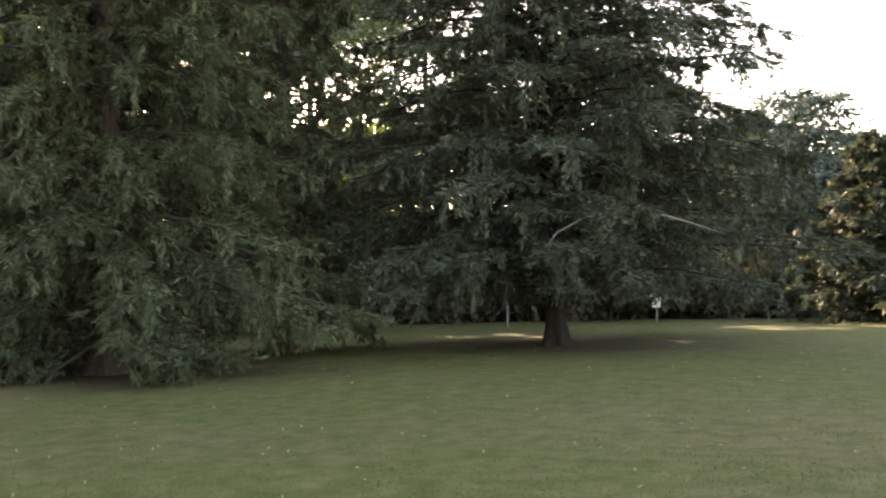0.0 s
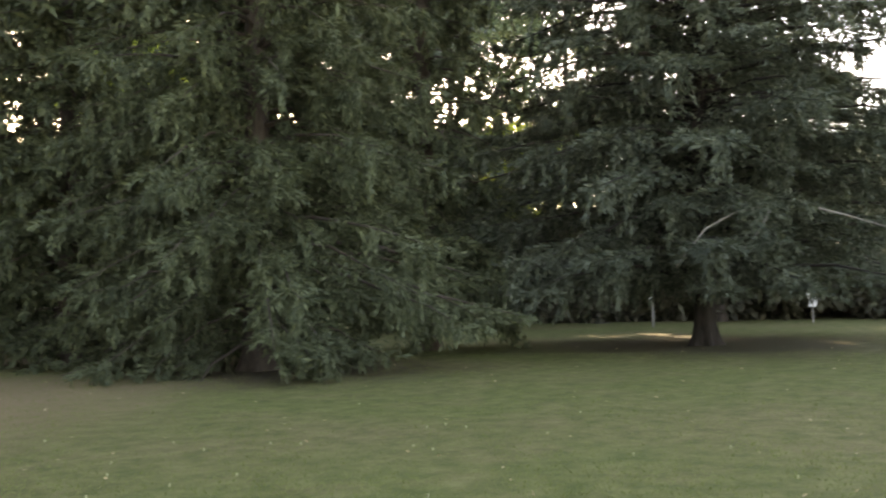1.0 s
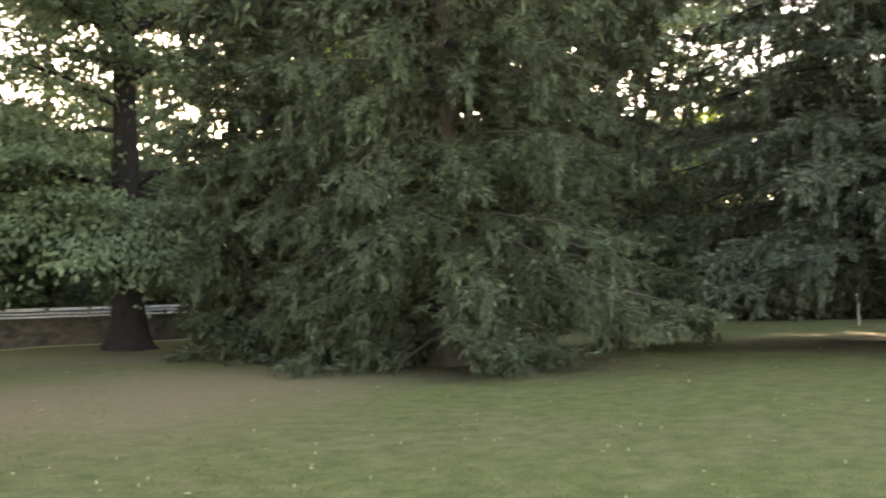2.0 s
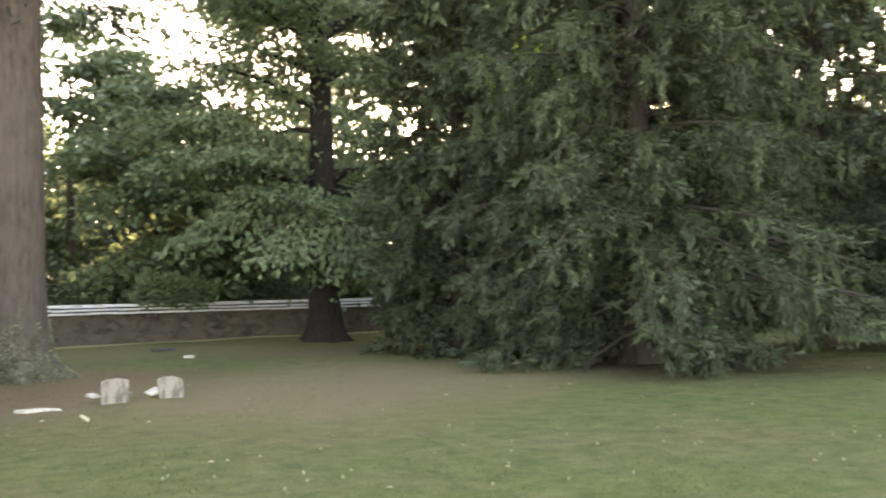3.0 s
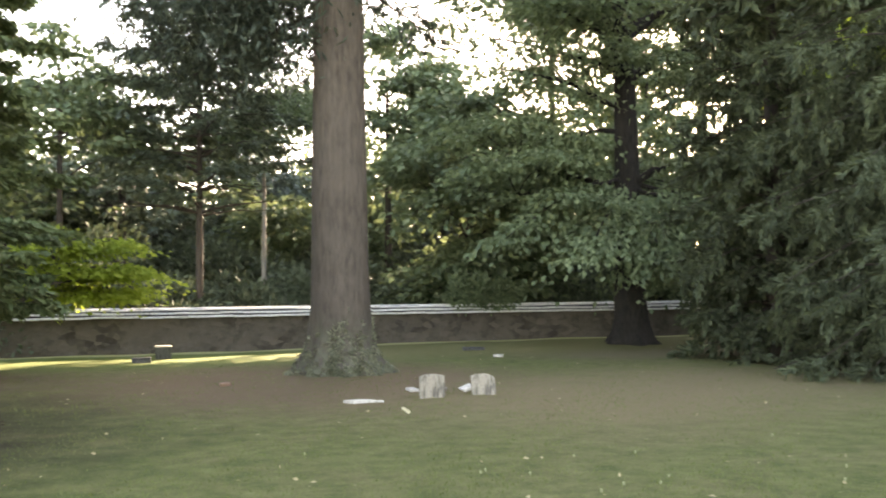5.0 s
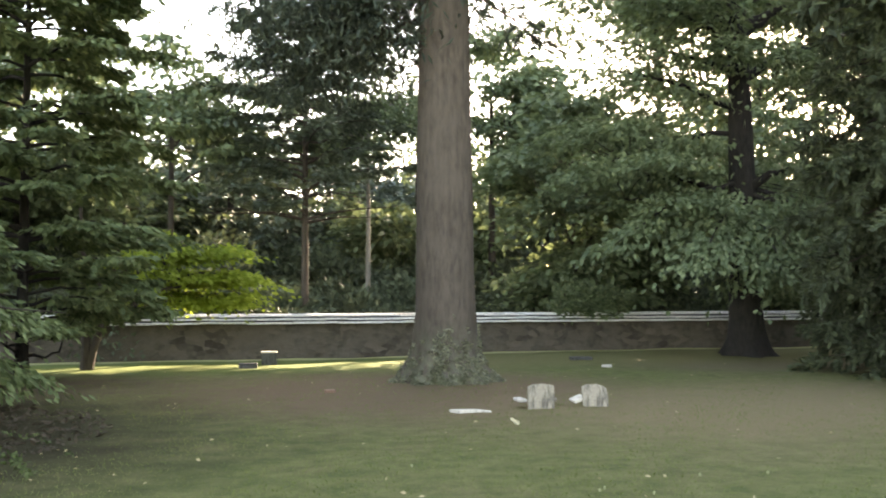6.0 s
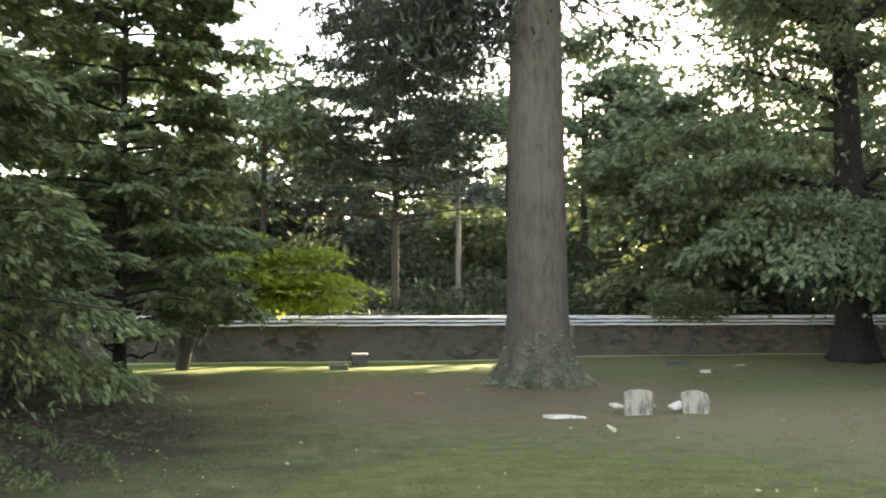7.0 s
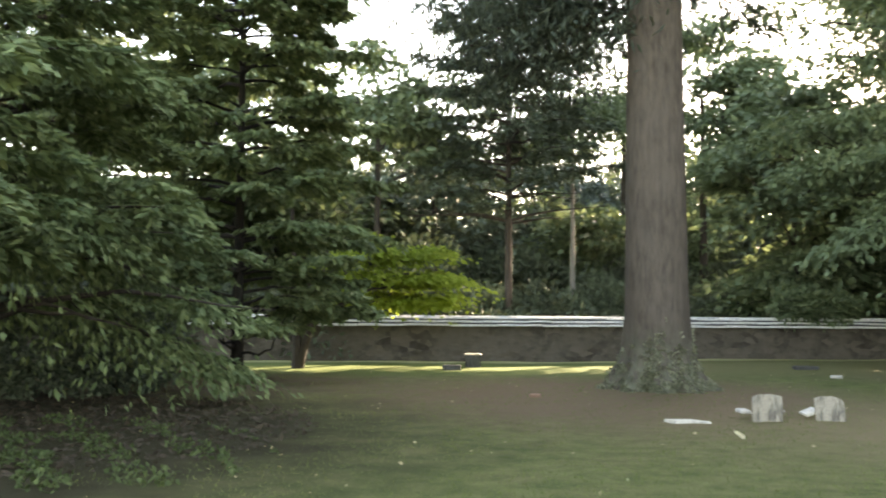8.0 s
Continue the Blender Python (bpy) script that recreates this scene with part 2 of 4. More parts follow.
def kites(C, D, length, width, fold=0.25):
    """Leaves: folded four-cornered blades from C along D."""
    n = len(C)
    D = unit(D + 1e-6)
    side = unit(np.cross(D, rng.standard_normal((n, 3)) * 0.6 + np.array([0, 0, 1.0])))
    nor = np.cross(side, D)
    L = (length * rng.uniform(0.65, 1.35, n))[:, None]
    W = (width * rng.uniform(0.7, 1.3, n))[:, None]
    mid = C + D * L * 0.45 - nor * W * fold
    V = np.stack([C, mid + side * W * 0.5 + nor * W * fold * 1.6, C + D * L, mid - side * W * 0.5 + nor * W * fold * 1.6], 1).reshape(-1, 3)
    return V, np.arange(4 * n).reshape(-1, 4)


def curve_points(a, b, sag=0.0, n=7, jitter=0.0):
    s = np.linspace(0, 1, n)[:, None]
    P = np.asarray(a)[None] * (1 - s) + np.asarray(b)[None] * s
    P[:, 2] += sag * 4 * (s * (1 - s))[:, 0]
    if jitter:
        P[1:-1] += rng.standard_normal((n - 2, 3)) * jitter
    return P


def trunk_mesh(name, H, r, flare, mat, lean=(0, 0), roots=6, sides=28, top=0.35):
    """A trunk with buttressed foot, uneven girth and a slow bend."""
    z = np.concatenate([[-0.12, 0.0, 0.08, 0.2, 0.36, 0.6, 0.95, 1.5], np.linspace(2.3, H, 14)])
    w = np.linspace(0, 2 * np.pi, sides, endpoint=False)
    ph = rng.uniform(0, 6.28, 4)
    t = np.clip(z / H, 0, 1)
    rad = r * (1 - (1 - top) * t)
    foot = np.exp(-np.maximum(z, 0) / 0.42)
    lob = 0.5 + 0.5 * np.cos(roots * w + ph[0] + 0.6 * np.sin(2 * w + ph[1]))
    R = rad[:, None] * (1 + 0.025 * np.sin(3 * w + ph[2])[None] + (0.012 + 0.03 * foot[:, None]) * rng.standard_normal((len(z), sides))) + foot[:, None] * (flare - r) * (0.45 + 0.75 * lob)[None]
    cx, cy = lean[0] * t ** 1.3 * H, lean[1] * t ** 1.3 * H
    V = np.stack([cx[:, None] + R * np.cos(w), cy[:, None] + R * np.sin(w), np.repeat(z[:, None], sides, 1)], -1).reshape(-1, 3)
    i, j = np.arange(len(z) - 1)[:, None] * sides, np.arange(sides)[None]
    k = (j + 1) % sides
    F = np.stack([i + j, i + k, i + sides + k, i + sides + j], -1).reshape(-1, 4)
    return quick(name, V, F, mat, True)


def sunny_gap(q):
    """Which places keep their leaves: the woods are thin where low sun slips through to the grass along the wall."""
    k = q[:, 2] / math.tan(SUN_EL)
    x, y = q[:, 0] - k * math.sin(SUN_AZ), q[:, 1] - k * math.cos(SUN_AZ)
    lit = (x > -14) & (x < 2.6) & (y < 29.4) & (y > np.where(x < -5.5, 20.4, 23.4)) & (q[:, 1] > 29)
    return ~lit


def patchy(q, size, seed):
    """A cheap smooth 3D noise of about -1 to 1, with lumps of about the given size."""
    k = 6.2832 / size
    out = 0.0
    for a in range(5):
        w = np.array([math.sin(seed + 2.1 * a), math.cos(1.7 * seed + 3.3 * a), 0.8 * math.sin(0.9 * seed + 5.2 * a) + 0.3]) * k * (0.6 + 0.22 * a)
        out = out + np.sin(q @ w + seed * (a + 1))
    return out / 2.4


def lumpy(p, scale, seed):
    return np.array([noise.noise(Vector(q) * scale + Vector((seed, 3 * seed, 7.3))) for q in p])


def broadleaf(name, base, H, r, crown_c, crown_r, clumps, per, mat, bark, label, leaf=(0.14, 0.075), clump=(0.9, 0.35), flare=None, gaps=0.0, limbs=9, lean=(0, 0), droop=0.5, group="", category="tree", shell=0.55, layers=0.0, trunk_top=None, keep=None):
    """A leafy tree: trunk, separate limbs, fine twigs and a crown of flat sprays of leaves with gaps between them."""
    root = empty(name, base, label, category, group)
    th = trunk_top or H * 0.8
    put("trunk", trunk_mesh("trunk", th, r, flare or 1.7 * r, bark, lean), root)
    c, cr = np.asarray(crown_c, float), np.asarray(crown_r, float)
    p = unit(rng.standard_normal((clumps * 3, 3))) * (rng.uniform(shell ** 3, 1, (clumps * 3, 1)) ** (1 / 3))
    seed = float(rng.uniform(0, 50))
    p = c + p * cr
    if layers:
        p[:, 2] = np.round(p[:, 2] / layers) * layers + rng.normal(0, layers * 0.13, len(p))
    p = p[lumpy(p, 0.28, seed) > -0.28 + gaps]
    p = p[(p[:, 2] > 0.35)]
    if keep is not None:
        p = p[keep(p + np.asarray(base))]
    p = p[:clumps]
    axis = np.stack([lean[0] * np.clip(p[:, 2] / th, 0, 1) ** 1.3 * th, lean[1] * np.clip(p[:, 2] / th, 0, 1) ** 1.3 * th, p[:, 2]], 1)
    out = unit((p - axis) * np.array([1, 1, 0.0]) + 1e-6)
    # limbs
    order = rng.permutation(len(p))[:limbs]
    ends, starts = p[order], []
    for q in ends:
        z = float(np.clip(q[2] - 0.35 * np.hypot(q[0], q[1]) + rng.normal(0, 0.3), 0.22 * th, th * 0.97))
        s = (z / th) ** 1.3 * th
        a = np.array([lean[0] * s, lean[1] * s, z])
        starts.append(a)
        P = curve_points(a, q, 0.08 * np.linalg.norm(q - a), 9, 0.05)
        v, f = tube(P, np.linspace(r * (0.42 - 0.22 * z / th), 0.022, 9), 7, 0.04)
        put("limb", quick("limb", v, f, bark, True), root)
    if limbs:
        tw = []
        mids = np.concatenate([np.linspace(s, e, 6)[1:] for s, e in zip(starts, ends)])
        for q in p[:260]:
            m = mids[np.argmin(np.linalg.norm(mids - q, axis=1))]
            tw.append(tube(curve_points(m, q, 0.12, 4, 0.04), [0.022, 0.016, 0.011, 0.006], 4))
        v, f = merged(tw)
        tagged(put("twig_mass", quick("twig_mass", v, f, bark, True), root), kind="stuff")
    # leaves
    n = len(p) * per
    who = np.repeat(np.arange(len(p)), per)
    size = (clump[0] * rng.uniform(0.6, 1.4, len(p)))[who, None]
    g = rng.standard_normal((n, 3)) * np.array([0.55, 0.55, clump[1] * 0.5]) * size
    C = p[who] + g
    C[:, 2] -= 0.18 * (g[:, 0] ** 2 + g[:, 1] ** 2) / size[:, 0]
    D = out[who] * 0.6 + unit(g) * 0.7 + rng.standard_normal((n, 3)) * 0.45
    D[:, 2] -= droop
    v, f = kites(C, D, leaf[0], leaf[1])
    tagged(put("crown", quick("crown", v, f, mat), root), kind="stuff")
    return root


def conifer(name, base, H, r, R, z0, whorl, n_b, twigs, sprays, mat, bark, label, fall=0.25, hang=0.0, power=0.8, leaf=(0.26, 0.09), flare=None, lean=(0, 0), group="", limb_parts=10, bare=0.12, keep=None, low=1.0, flat=0.0, reach=None, top=0.08, cut=99.0, roots=5, droop=0.15):
    """A needle tree: whorls of falling boughs, side twigs with needle sprays, some of them hanging like curtains."""
    root = empty(name, base, label, "tree", group)
    put("trunk", trunk_mesh("trunk", H, r, flare or 1.5 * r, bark, lean, roots, 36, top), root)
    B, dirs, Ls = [], [], []
    z = z0
    while z < H - 0.4:
        m = max(3, int(round(n_b * (0.5 + 0.5 * (1 - z / H)))))
        a0 = rng.uniform(0, 6.28)
        for i in range(m):
            a = a0 + 6.283 * i / m + rng.normal(0, 0.22)
            L = R * max(0.05, (1 - (z - z0 * 0.5) / H)) ** power * rng.uniform(0.68, 1.15) * (low + (1 - low) * min(1.0, (z - z0) / 3.0))
            if reach:
                L *= reach(a, z)
            B.append((0, 0, z + rng.normal(0, whorl * 0.25)))
            dirs.append((math.cos(a), math.sin(a)))
            Ls.append(L)
        z += whorl * rng.uniform(0.8, 1.2)
    B, dirs, Ls = np.array(B, float), np.array(dirs), np.array(Ls)
    t = np.clip(B[:, 2] / H, 0, 1) ** 1.3 * H
    B[:, 0], B[:, 1] = lean[0] * t, lean[1] * t
    drop = fall * rng.uniform(0.6, 1.4, len(B)) * np.where(B[:, 2] / H > 0.75, 0.2, 1.0)

    def along(i, s):
        s = np.asarray(s)
        q = B[i] + 0.0
        q[..., 0] += dirs[i, 0] * Ls[i] * s
        q[..., 1] += dirs[i, 1] * Ls[i] * s
        q[..., 2] += Ls[i] * (0.10 * np.sin(2.6 * s) - drop[i] * s ** 1.6 + 0.10 * s ** 4)
        return q

    limbs = []
    for i in range(len(B)):
        P = along(np.full(7, i), np.linspace(0, 0.97, 7))
        P[1:-1] += rng.standard_normal((5, 3)) * 0.02 * Ls[i] ** 0.5
        limbs.append(tube(P, np.linspace(0.018 + 0.010 * Ls[i], 0.006, 7), 5))
    order = np.argsort(-Ls)
    for i in order[:limb_parts]:
        put("limb", quick("limb", *limbs[i], bark, True), root)
    v, f = merged([limbs[i] for i in order[limb_parts:]])
    tagged(put("bough_mass", quick("bough_mass", v, f, bark, True), root), kind="stuff")
    # twigs on both sides of each bough
    i = np.repeat(np.arange(len(B)), twigs)
    s = rng.uniform(bare, 1.0, len(i)) ** 0.8
    S = along(i, s)
    fwd = np.concatenate([dirs[i], np.zeros((len(i), 1))], 1)
    sgn = rng.choice([-1.0, 1.0], len(i))[:, None]
    lat = np.stack([-fwd[:, 1], fwd[:, 0], 0 * sgn[:, 0]], 1) * sgn
    tl = (0.22 * Ls[i] * (1.15 - s) + 0.30) * rng.uniform(0.5, 1.3, len(i))
    td = unit(fwd * 0.65 + lat * rng.uniform(0.2, 1.1, (len(i), 1)) + rng.normal(0, 0.12, (len(i), 3)))
    hung = (rng.random(len(i)) < hang)[:, None]
    td = np.where(hung, unit(td * 0.35 + np.array([0, 0, -1.0])), td)
    td[:, 2] -= np.where(hung[:, 0], 0, 0.18)
    k = np.repeat(np.arange(len(i)), sprays)
    u = rng.random(len(k))
    C = S[k] + td[k] * (tl[k] * u)[:, None]
    C[:, 2] -= (0.25 * tl[k] * u ** 2) * (1 - flat)
    C += rng.normal(0, 0.03, C.shape)
    D = td[k] + rng.normal(0, 0.45, C.shape)
    D[:, 2] *= 1 - 0.6 * flat
    D[:, 2] -= droop
    high = B[i[k], 2] > cut
    ok = (C[:, 2] > 0.06) & (~high | (rng.random(len(k)) < 0.25))
    if keep is not None:
        ok &= keep(C + np.asarray(base))
    v, f = kites(C[ok], D[ok], np.where(high[ok], 2.0, 1.0) * leaf[0], np.where(high[ok], 2.0, 1.0) * leaf[1], 0.15)
    tagged(put("crown", quick("crown", v, f, mat), root), kind="stuff")
    return root


def shrub_row(name, pts, per, size, mat, label, leaf=(0.16, 0.08), category="shrubs", kind="stuff"):
    """A bank of bushes: uneven leafy mounds grown into each other."""
    C, D = [], []
    for x, y, zc, rx, rz in pts:
        p = unit(rng.standard_normal((per, 3))) * (rng.uniform(0.4, 1.0, (per, 1)) ** 0.6)
        lump = 1 + 0.35 * np.sin(3.1 * p[:, :1] + x) * np.cos(2.7 * p[:, 1:2] + y) + 0.2 * np.sin(6.0 * p[:, 2:3] + 2 * x)
        q = np.array([x, y, zc]) + p * lump * np.array([rx, rx, rz])
        C.append(q), D.append(p + rng.normal(0, 0.5, p.shape))
    C, D = np.concatenate(C), np.concatenate(D)
    ok = C[:, 2] > 0.03
    v, f = kites(C[ok], D[ok], leaf[0] * size, leaf[1] * size)
    return tagged(put(name, quick(name, v, f, mat)), label, category, kind=kind)


# ---------------------------------------------------------------- ground
def ground_z(x, y):
    """Slight swells, and a low rise towards the wall east of the great trunk."""
    up = np.clip((y - 0.14 * x - 22.5) / 5.5, 0, 1)
    far = np.clip((x - 0.5) / 5.5, 0, 1)
    return 0.018 * np.sin(0.9 * x + 0.4) * np.cos(0.7 * y) + 0.012 * np.sin(2.1 * x - 1.3 * y) + 0.13 * up * up * (3 - 2 * up) * far


def ground_mesh():
    """One sheet to the horizon, fine near the lawn, with slight swells."""
    g = np.concatenate([[-2500, -900, -400, -200, -120], np.linspace(-80, 80, 129), [120, 200, 400, 900, 2500]])
    X, Y = np.meshgrid(g, g, indexing="ij")
    Z = ground_z(X, Y)
    Z[(np.abs(X) > 90) | (np.abs(Y) > 90)] = 0
    n = len(g)
    i, j = np.meshgrid(np.arange(n - 1), np.arange(n - 1), indexing="ij")
    a = (i * n + j).ravel()
    return quick("ground", np.stack([X, Y, Z], -1).reshape(-1, 3), np.stack([a, a + n, a + n + 1, a + 1], 1), LAWN, True)


tagged(put("ground", ground_mesh()), "late-summer lawn, green with dry brownish patches, leaf litter and painted tree shade", "lawn", kind="structure")

# ---------------------------------------------------------------- boundary wall
WALL_A, WALL_B = Vector((-42.0, 24.2)), Vector((36.0, 35.15))
wall_dir = (WALL_B - WALL_A).normalized()
WALL_YAW = math.degrees(math.atan2(wall_dir.y, wall_dir.x))
WALL_LEN = (WALL_B - WALL_A).length


def wall_mesh():
    """A rubble wall 0.46 m thick with an uneven, hand-laid face."""
    nx, nz = 520, 9
    x, z = np.linspace(0, WALL_LEN, nx), np.linspace(-0.15, 1.12, nz)
    V, F = [], []
    for side, s in ((-0.23, -1), (0.23, 1)):
        X, Zz = np.meshgrid(x, z, indexing="ij")
        Y = side + s * 0.012 * rng.standard_normal(X.shape)
        V.append(np.stack([X, Y, Zz], -1).reshape(-1, 3))
        i, j = np.meshgrid(np.arange(nx - 1), np.arange(nz - 1), indexing="ij")
        a = (i * nz + j).ravel() + (nx * nz if side > 0 else 0)
        q = np.stack([a, a + nz, a + nz + 1, a + 1], 1)
        F.append(q if side < 0 else q[:, ::-1])
    i = np.arange(nx - 1) * nz + nz - 1
    F.append(np.stack([i, i + nz, i + nz + nx * nz, i + nx * nz], 1))
    return quick("wall_north", np.concatenate(V), np.concatenate(F), WALL)


wall = put("wall_north", wall_mesh())
wall.matrix_world = pose(WALL_A.x, WALL_A.y, 0, 0, 0, WALL_YAW)
tagged(wall, "low rubble-stone boundary wall with slate coping, mostly in shade", "wall", kind="structure")


def bar_mesh(size, mat):
    bm = bmesh.new()
    bmesh.ops.create_cube(bm, size=1)
    for v in bm.verts:
        v.co = Vector((v.co.x * size[0], v.co.y * size[1], v.co.z * size[2]))
    me = bpy.data.meshes.new("print_bar")
    bm.to_mesh(me)
    bm.free()
    me.materials.append(mat)
    return me


def slab_mesh(name, lx, ly, lz, mat, seed):
    """A split slate with chipped, slightly uneven edges."""
    r = random.Random(seed)
    bm = bmesh.new()
    bmesh.ops.create_cube(bm, size=1)
    for v in bm.verts:
        v.co = Vector((v.co.x * lx + r.uniform(-0.012, 0.012), v.co.y * ly + r.uniform(-0.02, 0.02), v.co.z * lz + r.uniform(-0.006, 0.006)))
    bmesh.ops.bevel(bm, geom=bm.edges[:], offset=0.008, segments=1, affect="EDGES")
    me = bpy.data.meshes.new(name)
    bm.to_mesh(me)
    bm.free()
    me.materials.append(mat)
    return me


def coping():
    """Three stepped courses of slates that lean out over both faces."""
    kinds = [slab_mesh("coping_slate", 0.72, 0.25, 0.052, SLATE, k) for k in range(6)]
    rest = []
    # dark core added so the gaps between courses read as shade
    bed = put("gap_shade_core", bar_mesh((WALL_LEN, 0.26, 0.29), INK), wall)
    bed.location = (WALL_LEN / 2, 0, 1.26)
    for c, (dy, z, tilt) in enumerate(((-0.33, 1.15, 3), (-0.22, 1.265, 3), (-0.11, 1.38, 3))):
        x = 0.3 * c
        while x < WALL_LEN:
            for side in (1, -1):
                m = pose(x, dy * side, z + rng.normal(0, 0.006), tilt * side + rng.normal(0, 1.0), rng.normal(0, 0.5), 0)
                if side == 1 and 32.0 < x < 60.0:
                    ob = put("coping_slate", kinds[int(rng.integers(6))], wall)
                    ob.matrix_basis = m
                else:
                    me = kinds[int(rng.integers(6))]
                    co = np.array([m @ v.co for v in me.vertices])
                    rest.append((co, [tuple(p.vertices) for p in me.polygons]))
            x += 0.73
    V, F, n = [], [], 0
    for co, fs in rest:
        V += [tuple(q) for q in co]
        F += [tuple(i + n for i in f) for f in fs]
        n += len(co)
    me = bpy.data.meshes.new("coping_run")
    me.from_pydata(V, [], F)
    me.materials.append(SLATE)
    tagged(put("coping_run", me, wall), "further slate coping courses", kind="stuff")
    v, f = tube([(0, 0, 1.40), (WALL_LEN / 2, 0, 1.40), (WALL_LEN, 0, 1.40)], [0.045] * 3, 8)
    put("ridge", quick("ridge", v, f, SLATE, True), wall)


# ---------------------------------------------------------------- great trunk by the graves
def great_pine():
    b = (2.03, 19.75, 0)
    root = conifer("pine_tree", b, 26.0, 0.68, 5.5, 9.3, 0.75, 6, 24, 10, PINE, BARK, "tall pine with massive straight grey trunk and lichened flared foot", fall=0.18, top=0.5, leaf=(0.32, 0.08), flare=1.22, power=0.55, limb_parts=8, roots=9)
    foot = next(c for c in root.children if c.name.startswith("trunk")).data
    V = np.array([v.co for v in foot.vertices])
    Q = np.array([p.vertices for p in foot.polygons if foot.vertices[p.vertices[0]].co.z < 0.95])
    n = 12000
    q, a, b2 = Q[rng.integers(len(Q), size=n)], rng.random((n, 1)), rng.random((n, 1))
    C = (V[q[:, 0]] * (1 - a) + V[q[:, 1]] * a) * (1 - b2) + (V[q[:, 3]] * (1 - a) + V[q[:, 2]] * a) * b2
    C = C[(patchy(C, 0.45, 6.0) > -0.9 + 1.25 * np.maximum(C[:, 2], 0)) & (C[:, 2] > 0)]
    v, f = kites(C, unit(C * np.array([1, 1, 0])) * 0.5 + rng.standard_normal(C.shape), 0.075, 0.06)
    tagged(put("lichen", quick("lichen", v, f, LICHEN), root, "grey-green lichen and moss on the foot"), kind="stuff")
    # a heavy low bough on one side
    for (a, z, L) in ((172, 9.0, 4.2), (158, 8.3, 3.6), (190, 9.8, 4.6), (146, 9.5, 3.4)):
        d = np.array([math.cos(radians(a)), math.sin(radians(a)), 0])
        P = np.array([d * L * s + np.array([0, 0, z - 0.35 * L * s ** 1.7]) for s in np.linspace(0, 1, 9)])
        v, f = tube(P, np.linspace(0.11, 0.02, 9), 7, 0.04)
        put("low_bough", quick("low_bough", v, f, BARK_DARK, True), root)
        n = 2600
        s = rng.uniform(0.18, 1, n)
        C = np.stack([np.interp(s, np.linspace(0, 1, 9), P[:, k]) for k in range(3)], 1)
        C += rng.standard_normal((n, 3)) * np.array([0.95, 0.95, 0.42]) * (0.4 + 0.9 * rng.random((n, 1))) - np.array([0, 0, 0.25])
        v, f = kites(C, rng.standard_normal((n, 3)) + np.array([0, 0, -0.8]), 0.28, 0.06)
        tagged(put("needle_mass", quick("needle_mass", v, f, PINE), root), kind="stuff")


great_pine()


# ---------------------------------------------------------------- trees of the lawn
def spruce_reach(a, z):
    """Boughs towards the open lawn on the east reach far near the ground."""
    east = max(0.0, math.cos(a - radians(-50))) ** 3
    return 1.0 + east * (0.6 * max(0.0, 1 - z / 4.5) if z > 1.3 else -0.5)


def hemlock_reach(a, z):
    """The lower boughs reach further to the south-east."""
    return 1.0 + 0.25 * max(0.0, math.cos(a - radians(-60))) * max(0.0, 1 - z / 6.0)


def thin(size, seed, amount, zmin=None, full=2.8):
    """Leaves a crown patchy, with holes that let the sky through."""
    return lambda q: ((patchy(q, size, seed) > amount) | (q[:, 2] < full)) & (q[:, 2] > (zmin(q) if zmin else 0.05))


def spruce_skirt(q):
    """The boughs lift off the grass to the south-east, and part before the trunk."""
    east = (q[:, 0] - 15.0) * 0.62 - (q[:, 1] - 14.7) * 0.78
    front = -(q[:, 0] - 15.0) * 0.66 - (q[:, 1] - 14.7) * 0.75
    lift = 0.05 + 0.25 * np.maximum(0, east - 2.2)
    return np.where((front > 0) & (np.abs(east - 0.3) < 0.65 + 0.25 * np.sin(5 * q[:, 2])), 1.0, lift)


def hemlock_skirt(q):
    d = (q[:, 0] - 27.0) * 0.502 - (q[:, 1] - 8.9) * 0.864
    return 1.5 - 0.22 * np.maximum(d - 3.4, 0) - 0.24 * np.maximum(-d - 1.5, 0) + 0.2 * np.sin(2.3 * q[:, 0] + 1.1 * q[:, 1])


conifer("spruce_tree", (15.0, 14.7, 0), 25.0, 0.36, 4.9, 0.5, 0.40, 9, 36, 34, SPRUCE, BARK_DARK, "old spruce with drooping boughs that sweep the grass", fall=0.34, hang=0.45, power=0.5, leaf=(0.19, 0.042), limb_parts=14, reach=spruce_reach, keep=thin(1.4, 3.0, -0.5, spruce_skirt, 5.0), cut=9.0)
conifer("spruce_tree", (13.6, 20.6, 0), 20.0, 0.28, 2.9, 0.5, 0.5, 8, 28, 22, SPRUCE, BARK_DARK, "dark spruce grown into its larger neighbour", fall=0.38, hang=0.4, power=0.45, leaf=(0.22, 0.07), limb_parts=10, keep=thin(1.4, 7.0, -0.15, None, 5.5), cut=9.0)
conifer("spruce_tree", (22.3, 15.6, 0), 24.0, 0.32, 2.9, 1.6, 0.5, 8, 28, 24, SPRUCE, BARK_DARK, "slender weeping spruce with curtains of hanging twigs", fall=0.45, hang=0.75, power=0.35, leaf=(0.22, 0.07), limb_parts=10, keep=thin(1.3, 5.0, -0.02, None, 5.0), cut=12.0)
conifer("spruce_tree", (46.0, 1.4, 0), 8.5, 0.2, 4.6, 0.5, 0.5, 9, 24, 18, HEMLOCK, BARK_BLACK, "small wide spruce at the far edge of the lawn", fall=0.18, hang=0.2, power=0.6, leaf=(0.34, 0.12), limb_parts=8)
